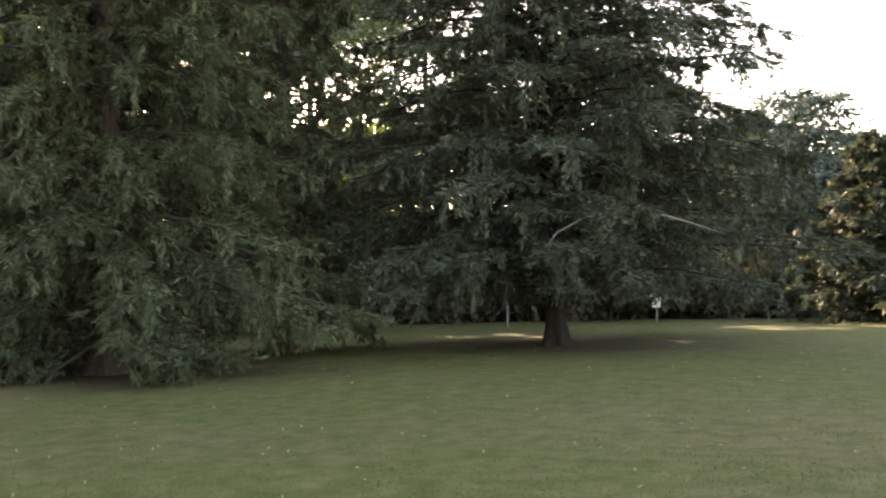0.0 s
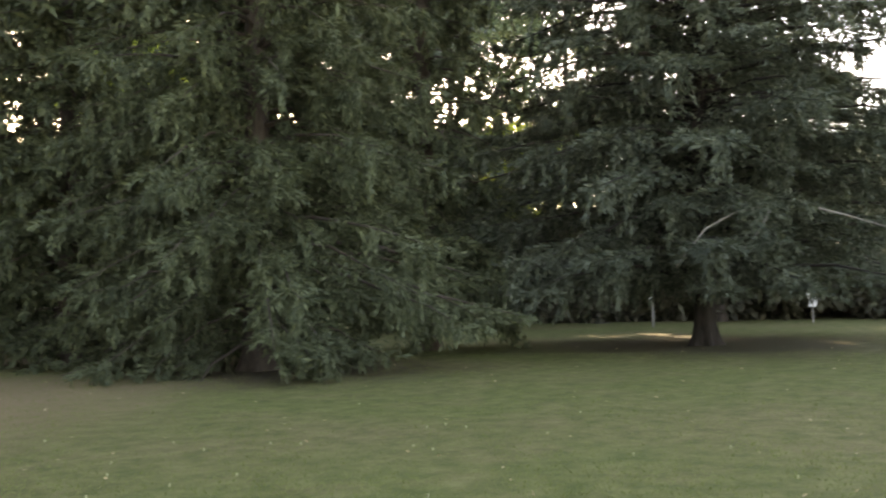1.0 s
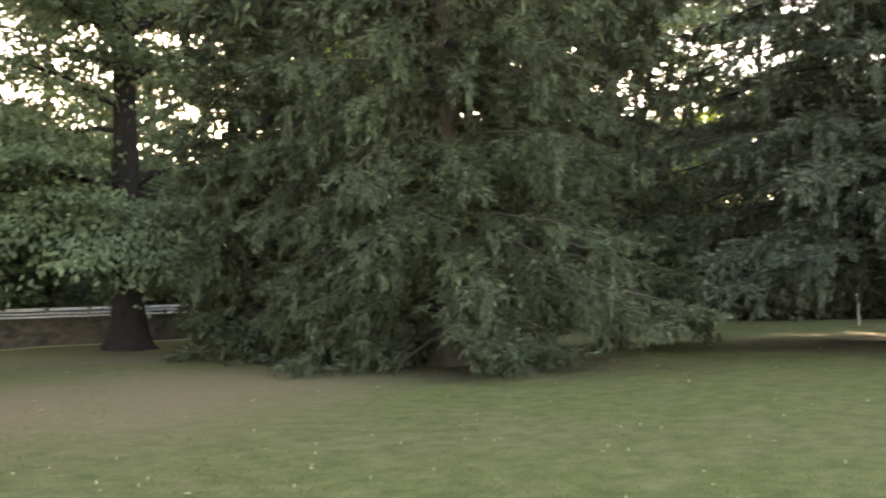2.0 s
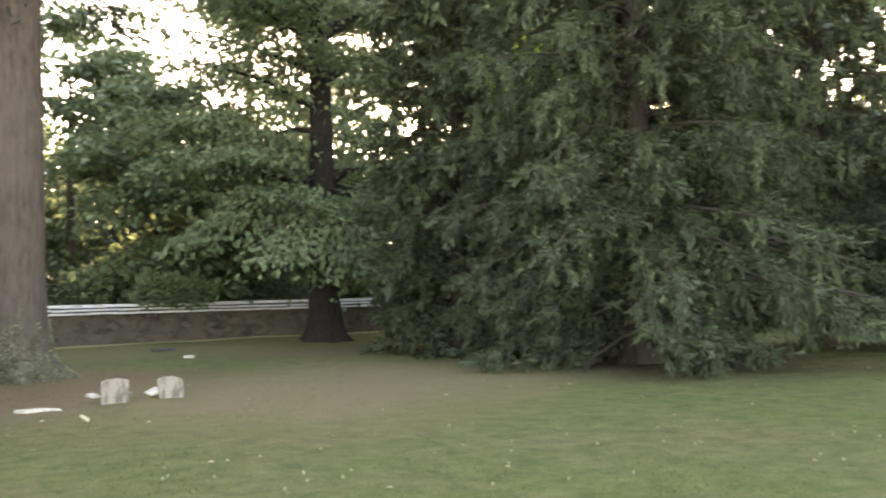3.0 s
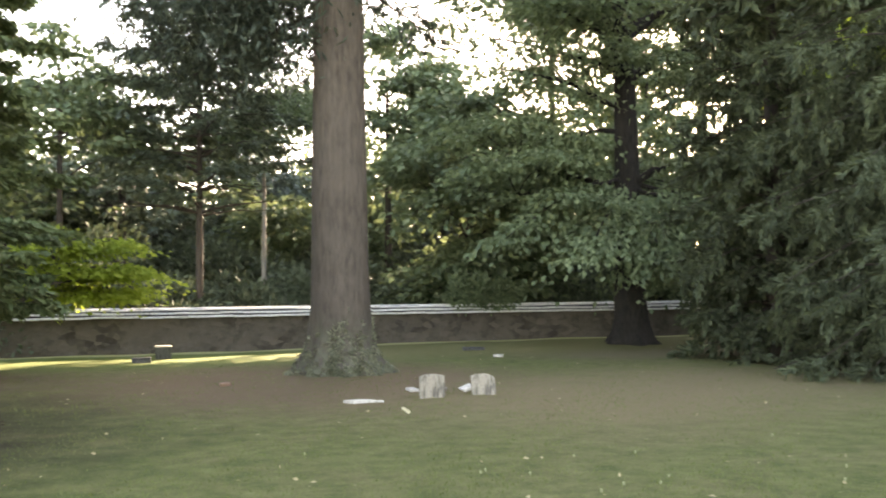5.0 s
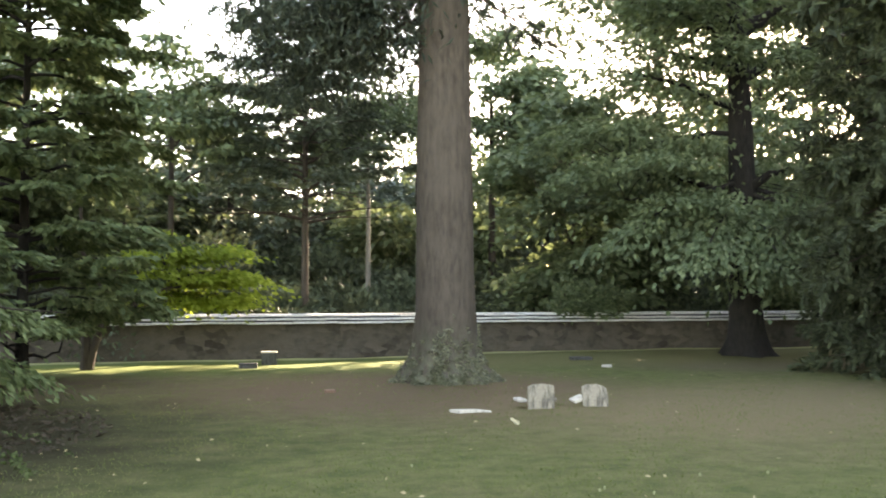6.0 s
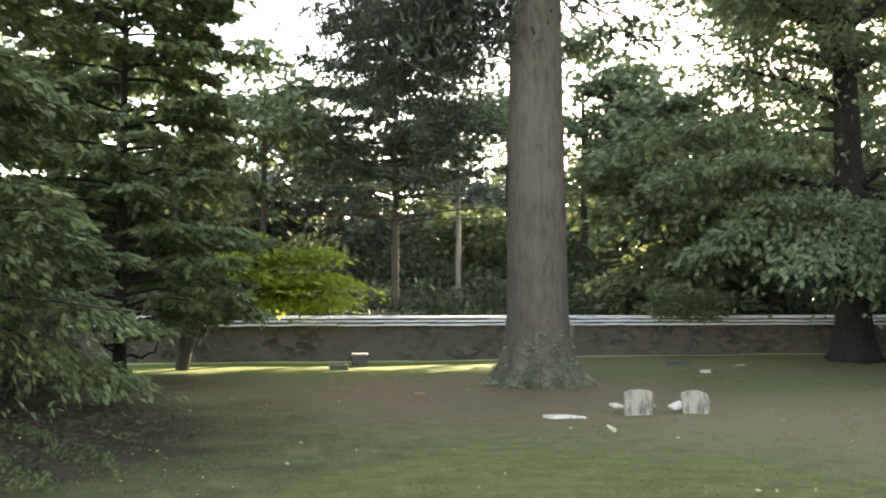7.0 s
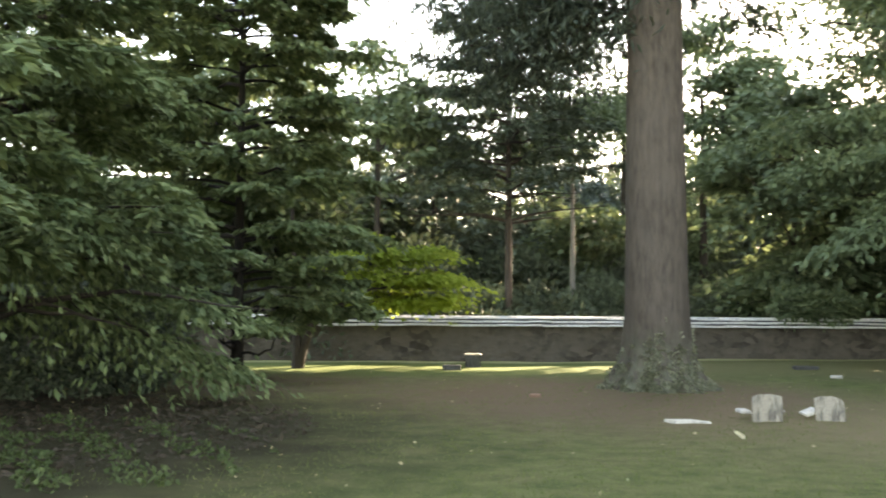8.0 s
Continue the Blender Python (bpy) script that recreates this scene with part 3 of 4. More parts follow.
hemlock = conifer("hemlock_tree", (27.0, 8.9, 0), 20.0, 0.29, 7.6, 2.0, 0.46, 10, 54, 32, HEMLOCK, BARK_BLACK, "wide dark hemlock with layered boughs nearly touching the lawn", fall=0.20, hang=0.25, power=0.27, leaf=(0.21, 0.058), flare=0.54, limb_parts=16, flat=0.3, bare=0.05, reach=hemlock_reach, keep=thin(1.8, 8.0, -0.35, hemlock_skirt, 6.5), cut=13.0)
for P in ([(-4.3, -3.5, 3.6), (-4.8, -3.0, 3.5), (-5.3, -2.4, 3.1), (-5.6, -2.0, 2.5), (-5.7, -1.8, 2.2)], [(-4.6, -3.7, 3.5), (-4.8, -3.5, 3.0), (-5.0, -3.2, 2.6)], [(-3.9, -4.6, 3.5), (-3.8, -5.2, 3.3), (-3.7, -6.0, 3.0)]):
    v, f = tube(P, np.linspace(0.028, 0.010, len(P)), 7, 0.03)
    put("dead_limb", quick("dead_limb", v, f, BARK_PALE, True), hemlock, "bare grey arching limb")
oak = broadleaf("oak_tree", (12.6, 27.9, 0), 17.0, 0.56, (0, 0.6, 9.2), (6.4, 4.9, 7.4), 190, 170, MAPLE, BARK_BLACK, "tall leafy tree with a dark flared trunk before the wall", leaf=(0.22, 0.14), clump=(1.05, 0.26), flare=1.0, gaps=0.2, limbs=18, lean=(-0.01, 0), layers=1.2, shell=0.35, trunk_top=15.0, keep=sunny_gap)

# small trees at the west side
def open_below(q):
    """The lowest leaves hang at about head height, in an uneven line."""
    return q[:, 2] > 1.85 + 0.25 * np.sin(1.9 * q[:, 0] + 1.3 * q[:, 1])


near_dogwood = conifer("dogwood_tree", (-9.1, 13.0, 0), 13.0, 0.14, 4.4, 1.5, 0.92, 12, 30, 30, DOGWOOD, BARK_DARK, "dogwood with tiers of hanging pointed leaves down to the grass", fall=0.13, power=0.32, leaf=(0.17, 0.076), limb_parts=14, bare=0.25, flat=0.8, droop=0.35, keep=open_below)
conifer("dogwood_tree", (-8.5, 8.2, 0), 12.0, 0.13, 4.1, 2.6, 0.92, 12, 30, 28, DOGWOOD, BARK_DARK, "dogwood whose lowest leafy tier hangs above head height", fall=0.10, power=0.32, leaf=(0.17, 0.076), limb_parts=14, bare=0.25, flat=0.8, droop=0.35, keep=lambda q: q[:, 2] > 1.9)
crooked = conifer("dogwood_tree", (-7.42, 20.7, 0), 14.0, 0.14, 3.7, 1.35, 0.92, 12, 30, 28, DOGWOOD, BARK_BLACK, "dogwood with dark crooked stem and layered drooping leaves", fall=0.12, power=0.32, leaf=(0.20, 0.10), flare=0.2, limb_parts=14, bare=0.2, flat=0.8, droop=0.45, keep=lambda q: q[:, 2] > 1.15 + 0.2 * np.sin(2.1 * q[:, 0]))
for a, z, L in ((205, 0.45, 1.7), (150, 0.85, 1.1), (335, 0.6, 1.4), (25, 1.05, 1.6), (265, 0.75, 0.9), (110, 0.5, 1.3), (300, 1.3, 1.2), (185, 1.2, 1.5)):
    d = np.array([math.cos(radians(a)), math.sin(radians(a)), 0])
    P = np.array([d * L * q + np.array([0, 0, z + h * L]) for q, h in ((0.05, 0), (0.25, 0.0), (0.45, -0.05), (0.62, 0.06), (0.78, 0.12), (0.9, 0.4), (1.05, 0.62))])
    v, f = tube(P + rng.normal(0, 0.022, P.shape), [0.042, 0.036, 0.032, 0.027, 0.022, 0.017, 0.009], 7, 0.05)
    put("low_branch", quick("low_branch", v, f, BARK_BLACK, True), crooked)


def leaf_bough(tree, a, b, n, spread=0.55, sag=0.25, mat=DOGWOOD, bark=BARK_DARK, leaf=(0.17, 0.072), thick=0.05):
    """A long bough with sprays of hanging leaves on both sides of it."""
    P = curve_points(a, b, sag, 9, 0.04)
    v, f = tube(P, np.linspace(thick, 0.01, 9), 7, 0.04)
    put("bough", quick("bough", v, f, bark, True), tree)
    q = rng.uniform(0.15, 1.03, n)
    C = np.stack([np.interp(q, np.linspace(0, 1, 9), P[:, k]) for k in range(3)], 1)
    g = rng.standard_normal((n, 3)) * np.array([spread, spread, 0.09]) * (0.35 + 0.8 * np.sin(np.pi * np.minimum(q, 0.85)))[:, None]
    C += g
    C[:, 2] -= 0.22 * (g[:, 0] ** 2 + g[:, 1] ** 2) / spread
    D = unit(np.asarray(b) - np.asarray(a)) * 0.6 + unit(g) * 0.7 + rng.standard_normal((n, 3)) * 0.35 - np.array([0, 0, 0.8])
    C[:, 2] = np.maximum(C[:, 2], 0.2 - np.asarray(tree.location)[2])
    v, f = kites(C, D, *leaf)
    tagged(put("spray", quick("spray", v, f, mat), tree), kind="stuff")


leaf_bough(near_dogwood, (0.1, 0.2, 1.9), (3.5, 2.3, 0.45), 1500, 0.5)
leaf_bough(near_dogwood, (0.1, 0.0, 2.6), (3.6, 1.6, 1.55), 1500, 0.5)
leaf_bough(near_dogwood, (0.0, -0.2, 3.6), (2.7, -1.6, 2.6), 2200, 0.6)
leaf_bough(near_dogwood, (0.0, -0.2, 5.6), (2.9, -1.2, 4.9), 2200, 0.6)
leaf_bough(near_dogwood, (-0.1, -0.3, 2.8), (0.3, -3.6, 1.7), 1800, 0.55)
leaf_bough(near_dogwood, (0.1, -0.2, 3.2), (1.4, -3.4, 2.3), 2200, 0.6)
# high thin limbs of the tree before the wall, reaching west
for end, z, n in (((-6.0, -0.5, 10.0), 9.2, 520), ((-5.4, -1.6, 8.8), 8.0, 520), ((-6.8, 0.5, 11.8), 10.6, 650), ((-4.4, -2.4, 11.0), 9.8, 450), ((-7.4, -1.0, 12.6), 11.6, 600)):
    leaf_bough(oak, (-0.2, 0.0, z), end, n, 0.8, 0.3, MAPLE, BARK_BLACK, (0.22, 0.14), 0.10)
# boughs that hang before the dark trunk by the wall
for a, z, L, low in ((-95, 4.6, 3.4, 2.5), (-60, 5.2, 4.2, 3.0), (-130, 5.0, 4.4, 2.8), (-160, 5.6, 5.2, 3.4), (-25, 5.4, 4.6, 3.2), (-75, 3.9, 2.6, 2.3), (175, 7.2, 5.4, 5.8)):
    d = (math.cos(radians(a)), math.sin(radians(a)))
    leaf_bough(oak, (0.3 * d[0], 0.3 * d[1], z), (L * d[0], L * d[1], low), 1000, 0.75, 0.35, MAPLE, BARK_BLACK, (0.22, 0.14), 0.09)
# unseen tree, added to keep skylight off the ground by the dogwoods
broadleaf("west_shade_tree", (-14.5, 8.5, 0), 14.0, 0.3, (0, 0, 7.5), (5.2, 5.0, 6.0), 170, 110, MAPLE, BARK_DARK, "spreading leafy tree added out of view to shade the lawn's west edge", leaf=(0.34, 0.2), clump=(1.3, 0.3), limbs=8, layers=1.0, shell=0.3)
forked = broadleaf("maple_tree", (-7.1, 25.0, 0), 5.5, 0.12, (1.3, 0.8, 2.4), (2.8, 1.5, 1.35), 84, 100, LIME, BARK_DARK, "small forked maple with yellow-green sunlit leaves by the wall", leaf=(0.18, 0.12), clump=(0.72, 0.11), limbs=8, droop=0.55, layers=0.65, gaps=0.24, flare=0.17, shell=0.1, lean=(-0.05, 0), keep=lambda q: (q[:, 0] > -6.3) & (q[:, 2] > 1.4 + 0.14 * (q[:, 0] + 6.0)) & (q[:, 2] < 3.9 - 0.16 * (q[:, 0] + 6.0)))
v, f = tube([(0.05, 0, 0), (0.16, 0.02, 0.5), (0.36, 0.05, 1.2), (0.6, 0.1, 2.4), (0.9, 0.2, 4.0)], [0.14, 0.11, 0.095, 0.075, 0.04], 9, 0.04)
put("second_stem", quick("second_stem", v, f, BARK_DARK, True), forked)

# ---------------------------------------------------------------- woods beyond the wall
for x, y, H, r, cc, cr, n, mat, gaps, lab in (
    (-13.0, 37.5, 15.0, 0.22, (0, 0, 8.0), (4.2, 4.0, 6.5), 130, MAPLE, 0.2, "open-crowned leafy tree beyond the wall"),
    (3.4, 45.0, 13.0, 0.24, (0, 0, 7.0), (4.8, 4.5, 5.6), 120, MAPLE, 0.2, "leafy tree with sky showing through beyond the wall"),
    (8.9, 35.6, 11.0, 0.20, (0, 0, 5.2), (4.0, 3.6, 4.9), 190, MAPLE, 0.06, "dense leafy tree hanging over the coping"),
    (20.5, 44.0, 16.0, 0.24, (0, 0, 8.5), (5.0, 4.5, 7.0), 170, MAPLE, 0.14, "green leafy tree beyond the wall"),
    (-17.5, 33.5, 14.0, 0.22, (0, 0, 7.5), (4.5, 4.0, 6.5), 180, MAPLE, 0.0, "leafy tree beyond the wall"),
    (28.0, 38.0, 16.0, 0.24, (0, 0, 8.5), (4.5, 4.5, 7.0), 180, LIME, 0.05, "light green leafy tree beyond the spruces"),
    (25.0, 30.5, 11.0, 0.24, (0, 0, 5.4), (5.0, 4.5, 5.0), 190, MAPLE, -0.05, "dense leafy tree behind the spruces"),
    (33.0, 26.0, 10.5, 0.24, (0, 0, 5.0), (4.6, 4.4, 4.7), 180, SHRUB, -0.05, "dense dark leafy tree behind the spruces"),
    (-5.5, 44.0, 13.5, 0.24, (0, 0, 7.0), (5.2, 4.4, 6.4), 110, SHRUB, 0.2, "dark leafy tree beyond the wall"),
    (-10.5, 41.0, 8.0, 0.2, (0, 0, 3.8), (4.4, 4.0, 3.4), 150, MAPLE, 0.0, "low bushy tree beyond the wall"),
    (50.0, 31.5, 15.0, 0.24, (0, 0, 8.0), (4.5, 4.5, 6.5), 150, LIME, 0.0, "sunlit yellow-green tree in the distance"),
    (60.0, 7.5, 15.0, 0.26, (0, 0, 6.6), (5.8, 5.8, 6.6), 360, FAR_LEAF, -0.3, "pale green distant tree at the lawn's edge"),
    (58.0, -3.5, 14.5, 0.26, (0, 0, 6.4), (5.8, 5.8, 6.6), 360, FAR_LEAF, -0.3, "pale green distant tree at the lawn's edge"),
    (37.5, 31.0, 22.0, 0.30, (0, 0, 12.0), (5.5, 5.5, 9.5), 180, SHRUB, 0.26, "tall leafy tree behind the spruces"),
    (45.5, 24.5, 22.0, 0.30, (0, 0, 12.0), (5.5, 5.5, 9.5), 180, MAPLE, 0.26, "tall leafy tree beyond the lawn's edge"),
    (45.0, 16.0, 19.0, 0.30, (0, 0, 10.0), (5.0, 5.0, 8.5), 170, SHRUB, 0.24, "tall dark leafy tree beyond the lawn's edge"),
    (-6.6, 34.6, 12.5, 0.16, (0, 0, 8.4), (3.0, 2.6, 3.8), 34, MAPLE, 0.12, "thin lacy-crowned tree just beyond the wall"),
    (19.2, 37.0, 9.5, 0.16, (0, 0, 4.6), (3.3, 3.0, 4.3), 80, MAPLE, 0.08, "bushy leafy tree between wall and spruce"),
    (-15.0, 52.0, 12.0, 0.22, (0, 0, 6.0), (4.6, 4.0, 5.5), 150, MAPLE, 0.06, "leafy tree in the wood beyond the wall"),
    (-8.0, 55.0, 11.0, 0.22, (0, 0, 5.6), (4.6, 4.0, 5.2), 150, SHRUB, 0.06, "leafy tree in the wood beyond the wall"),
    (-1.0, 53.0, 11.5, 0.22, (0, 0, 5.8), (4.6, 4.0, 5.4), 150, FAR_LEAF, 0.06, "greyish leafy tree in the wood beyond the wall"),
    (6.0, 56.0, 12.5, 0.22, (0, 0, 6.2), (4.6, 4.0, 5.8), 150, MAPLE, 0.06, "leafy tree in the wood beyond the wall"),
    (13.0, 53.0, 12.0, 0.22, (0, 0, 6.0), (4.8, 4.0, 5.6), 150, SHRUB, 0.04, "leafy tree in the wood beyond the wall"),
    (20.0, 57.0, 13.0, 0.22, (0, 0, 6.4), (4.8, 4.0, 6.0), 150, MAPLE, 0.04, "leafy tree in the wood beyond the wall"),
    (6.5, 41.5, 14.0, 0.22, (0, 0, 9.5), (3.6, 3.4, 4.6), 80, MAPLE, 0.14, "slim leafy tree beyond the wall"),
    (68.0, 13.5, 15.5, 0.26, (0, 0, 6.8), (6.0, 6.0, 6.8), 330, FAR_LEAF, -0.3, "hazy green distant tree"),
):
    broadleaf("leafy_tree", (x, y, 0), H, r, cc, cr, n, 95, mat, BARK_DARK, lab, leaf=(0.36, 0.23), clump=(1.15, 0.28), gaps=gaps, limbs=9, layers=0.95, shell=0.2, keep=sunny_gap, group="trees round the lawn")

# added tall trees towards the sun; crown heights shade the lawn, spare the wall strip
for u, z0 in ((-21.0, 24.3), (-15.0, 24.0), (-9.0, 23.6), (-3.0, 15.0), (4.0, 13.0), (11.0, 16.0), (18.5, 20.0), (26.0, 20.0)):
    x, y = 75 * math.sin(SUN_AZ) + u * math.cos(SUN_AZ), 75 * math.cos(SUN_AZ) - u * math.sin(SUN_AZ)
    broadleaf("sun_screen_tree", (x, y, 0), 34.0, 0.42, (0, 0, (z0 + 34) / 2), (4.8, 4.8, (34 - z0) / 2), 120, 60, FAR_LEAF, BARK_DARK, "very tall straight tree added to shade the lawn, with a high crown", leaf=(0.75, 0.5), clump=(1.7, 0.4), gaps=-0.2, limbs=8, layers=0, shell=0.1, group="tall forest trees", trunk_top=31.0)

conifer("larch_tree", (-1.6, 32.9, 0), 18.0, 0.15, 4.3, 4.9, 0.62, 7, 26, 22, SHRUB, BARK_DARK, "tall thin-crowned needle tree with level boughs beyond the wall", fall=0.06, power=0.55, leaf=(0.24, 0.085), limb_parts=10, flat=0.6, bare=0.1, keep=sunny_gap)
for x, y, H in ((0.75, 36.5, 12.0),):
    broadleaf("birch_tree", (x, y, 0), H, 0.13, (0, 0, 9.0), (2.4, 2.2, 4.2), 70, 80, MAPLE, BARK_PALE, "slim pale-barked tree beyond the wall", leaf=(0.2, 0.12), clump=(0.9, 0.4), gaps=0.05, limbs=6, keep=sunny_gap)

shrub_row("shrub_bank", [(-26 + 2.6 * i + rng.normal(0, 0.5), 29.0 + 0.14 * (-26 + 2.6 * i) + 5.5 + rng.normal(0, 1.2), 0.9, 2.2, 1.8 + rng.normal(0, 0.3)) for i in range(23)], 5000, 1.6, SHRUB, "dark bushes crowding behind the boundary wall")
shrub_row("brush_thicket", [(36 + 1.5 * i, 33 - 2.3 * i + rng.normal(0, 0.6), 2.0, 2.4, 3.6 - 0.15 * i + rng.normal(0, 0.7)) for i in range(10)] + [(39.5 + 1.4 * i, 30 - 2.2 * i, 0.7, 1.8, 1.6) for i in range(10)] + [(50.5 + 0.35 * i, 9.5 - 2.6 * i, 0.9, 2.2, 1.9 + rng.normal(0, 0.3)) for i in range(9)], 2300, 3.9, BRUSH, "dark brownish thicket at the far edge of the lawn")
shrub_row("evergreen_bushes", [(-9.4, 15.6, 0.7, 1.2, 1.3), (-10.8, 17.4, 0.8, 1.5, 1.5), (-12.4, 19.5, 0.9, 1.7, 1.6), (-12.0, 14.5, 0.8, 1.6, 1.5), (-13.6, 16.8, 0.9, 1.8, 1.7), (-15.5, 13.0, 1.0, 2.0, 1.8), (-8.5, 17.2, 0.7, 1.1, 1.3), (-9.3, 19.2, 0.8, 1.2, 1.4), (-10.6, 21.6, 0.9, 1.5, 1.6)], 4200, 0.9, SHRUB, "dark evergreen bushes in the shade under the dogwoods")
shrub_row("under_wood", [(-24 + 3.4 * i + rng.normal(0, 0.8), 41.5 + 0.14 * (-24 + 3.4 * i) + rng.normal(0, 1.5), 1.9, 2.6, 2.5 + rng.normal(0, 0.4)) for i in range(20)], 4200, 2.0, SHRUB, "dense dark undergrowth in the wood beyond the wall")
ring = []
for k in range(64):
    a, d = 6.2832 * k / 64, 74 + rng.uniform(-5, 8)
    tall = 3.6 if 0.24 < a < 1.9 else 0.0
    ring.append((d * math.cos(a), d * math.sin(a), 2.0 + 0.5 * tall, 5.0, 5.0 + 0.8 * tall + rng.uniform(-1, 2)))
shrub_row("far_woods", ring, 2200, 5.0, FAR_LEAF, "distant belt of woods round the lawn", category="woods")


n = 15000
ang, rad = rng.uniform(0, 6.2832, n), rng.random(n) ** 0.7
C = np.stack([-7.4 + 4.2 * rad * np.cos(ang), 8.8 + 3.6 * rad * np.sin(ang), 0.07 * rng.random(n) + 0.01], 1)
C = C[(patchy(C, 1.1, 4.0) > -0.35 + 0.8 * rad)]
v, f = kites(C, rng.standard_normal(C.shape) + np.array([0, 0, 0.4]), 0.065, 0.04)
tagged(put("ground_ivy", quick("ground_ivy", v, f, WEED)), "low leafy weeds in the shade under the dogwood", "undergrowth", kind="stuff")

n = 5200
ang, rad = rng.uniform(0, 6.2832, n), rng.random(n) ** 0.6
C = np.stack([-7.8 + 4.4 * rad * np.cos(ang), 11.4 + 4.4 * rad * np.sin(ang), 0.02 * rng.random(n) + 0.02], 1)
v, f = kites(C, rng.standard_normal(C.shape) * np.array([1, 1, 0.25]), 0.09, 0.055)
tagged(put("leaf_litter", quick("leaf_litter", v, f, MOULD)), "dark brown fallen leaves under the dogwoods", "leaves", kind="stuff")
shrub_row("overhanging_bush", [(7.4 + 0.62 * i, 31.0 + 0.087 * i, 1.75 + 0.12 * math.sin(3 * i), 0.62, 0.55) for i in range(4)], 900, 0.95, MAPLE, "leafy bush hanging over the coping of the wall")

# ---------------------------------------------------------------- gravestones and small things
def headstone(at, w, h, d, yaw, tilt, mat, label, arch=0.06, chipped=0.0, name="headstone", lean=0.0):
    """An upright slab with a softly arched top, worn edges and rounded shoulders, set into the turf."""
    bm = bmesh.new()
    n = 14
    prof = [(-w / 2, -0.12), (-w / 2 * 1.01, h * 0.5)]
    for i in range(n + 1):
        u = -1 + 2 * i / n
        prof.append((u * w / 2, h - arch * u * u * (1 + 0.8 * u * u) - chipped * max(0, u - 0.2) ** 2 + 0.004 * math.sin(9 * u)))
    prof += [(w / 2 * 1.01, h * 0.5), (w / 2, -0.12)]
    prof = [(x - lean * max(z, 0), z) for x, z in prof]
    a = [bm.verts.new((x, -d / 2, z)) for x, z in prof]
    b = [bm.verts.new((x, d / 2, z)) for x, z in prof]
    bm.faces.new(a)
    bm.faces.new(b[::-1])
    for i in range(len(prof)):
        j = (i + 1) % len(prof)
        bm.faces.new((a[j], a[i], b[i], b[j]))
    bmesh.ops.bevel(bm, geom=[e for e in bm.edges if abs(e.verts[0].co.y - e.verts[1].co.y) < 1e-4], offset=0.01, segments=2, affect="EDGES")
    bmesh.ops.recalc_face_normals(bm, faces=bm.faces)
    ob = part(name, bm, mat, None)
    ob.matrix_world = pose(at[0], at[1], 0, tilt, 0, yaw)
    return tagged(ob, label, "gravestone")


headstone((3.02, 13.95), 0.44, 0.41, 0.08, 4, -3, MARBLE, "small weathered grey-white headstone with arched top", 0.022)
headstone((3.98, 14.05), 0.42, 0.385, 0.08, -4, -6, MARBLE, "small leaning headstone with a worn sloping shoulder", 0.02, 0.07, lean=0.10)


def slab(name, at, size, yaw, mat, label, category, seed, tilt=0, roll=0, z=None):
    me = slab_mesh(name, *size, mat, seed)
    ob = put(name, me)
    ob.matrix_world = pose(at[0], at[1], float(ground_z(at[0], at[1])) + size[2] / 2 - 0.01 if z is None else z, tilt, roll, yaw)
    return tagged(ob, label, category)


slab("footstone", (2.74, 14.28), (0.15, 0.20, 0.045), 20, WHITE_STONE, "small white footstone lying beside a headstone", "gravestone", 3, 6, 0, 0.12)
slab("footstone", (3.70, 14.22), (0.24, 0.16, 0.05), 25, WHITE_STONE, "small white footstone tipped against a headstone", "gravestone", 4, 10, -14, 0.13)
slab("footstone", (3.30, 14.22), (0.10, 0.15, 0.05), -10, MARBLE, "stub of grey stone beside a headstone", "gravestone", 8, 0, 0, 0.12)


def fallen_slab():
    """A broken flat marker, lying in the turf with one raised corner."""
    bm = bmesh.new()
    out = [(-0.34, 0.06), (-0.12, 0.10), (0.05, 0.13), (0.30, 0.06), (0.35, -0.03), (0.12, -0.02), (0.02, -0.06), (-0.16, -0.15), (-0.22, -0.10)]
    lo = [bm.verts.new((x, y, -0.03)) for x, y in out]
    hi = [bm.verts.new((x * 0.98, y * 0.98, 0.004 + 0.014 * (x < 0.1))) for x, y in out]
    bm.faces.new(lo[::-1])
    bm.faces.new(hi)
    for i in range(len(out)):
        j = (i + 1) % len(out)
        bm.faces.new((lo[i], lo[j], hi[j], hi[i]))
    ob = part("broken_slab", bm, WHITE_STONE, None)
    ob.matrix_world = pose(1.80, 13.72, 0.01, 0, 0, -8)
    tagged(ob, "broken flat white marker lying in the grass", "gravestone")


fallen_slab()
def curled_leaf(at, size, yaw):
    """A big dry leaf, curled along its midrib and standing a little out of the turf."""
    bm = bmesh.new()
    long, wide = 9, 6
    rows = []
    for a in range(long + 1):
        u = a / long
        w = size * 0.62 * math.sin(math.pi * (0.06 + 0.9 * u)) ** 0.7
        row = []
        for b in range(wide + 1):
            q = (b / wide - 0.5) * 2.1
            row.append(bm.verts.new((math.sin(q) * w * 0.5 + 0.006 * math.sin(7 * u + b), (u - 0.5) * size, 0.035 + (1 - math.cos(q)) * w * 0.55 + 0.05 * u * u + 0.004 * math.sin(5 * b + 9 * u))))
        rows.append(row)
    for a in range(long):
        for b in range(wide):
            bm.faces.new((rows[a][b], rows[a][b + 1], rows[a + 1][b + 1], rows[a + 1][b]))
    bmesh.ops.solidify(bm, geom=list(bm.faces), thickness=0.004)
    ob = part("fallen_leaf", bm, LEAF_PALE, None, smooth=True)
    ob.matrix_world = pose(at[0], at[1], 0, 8, 12, yaw)
    return tagged(ob, "large curled pale-tan dry leaf in the grass", "leaf")


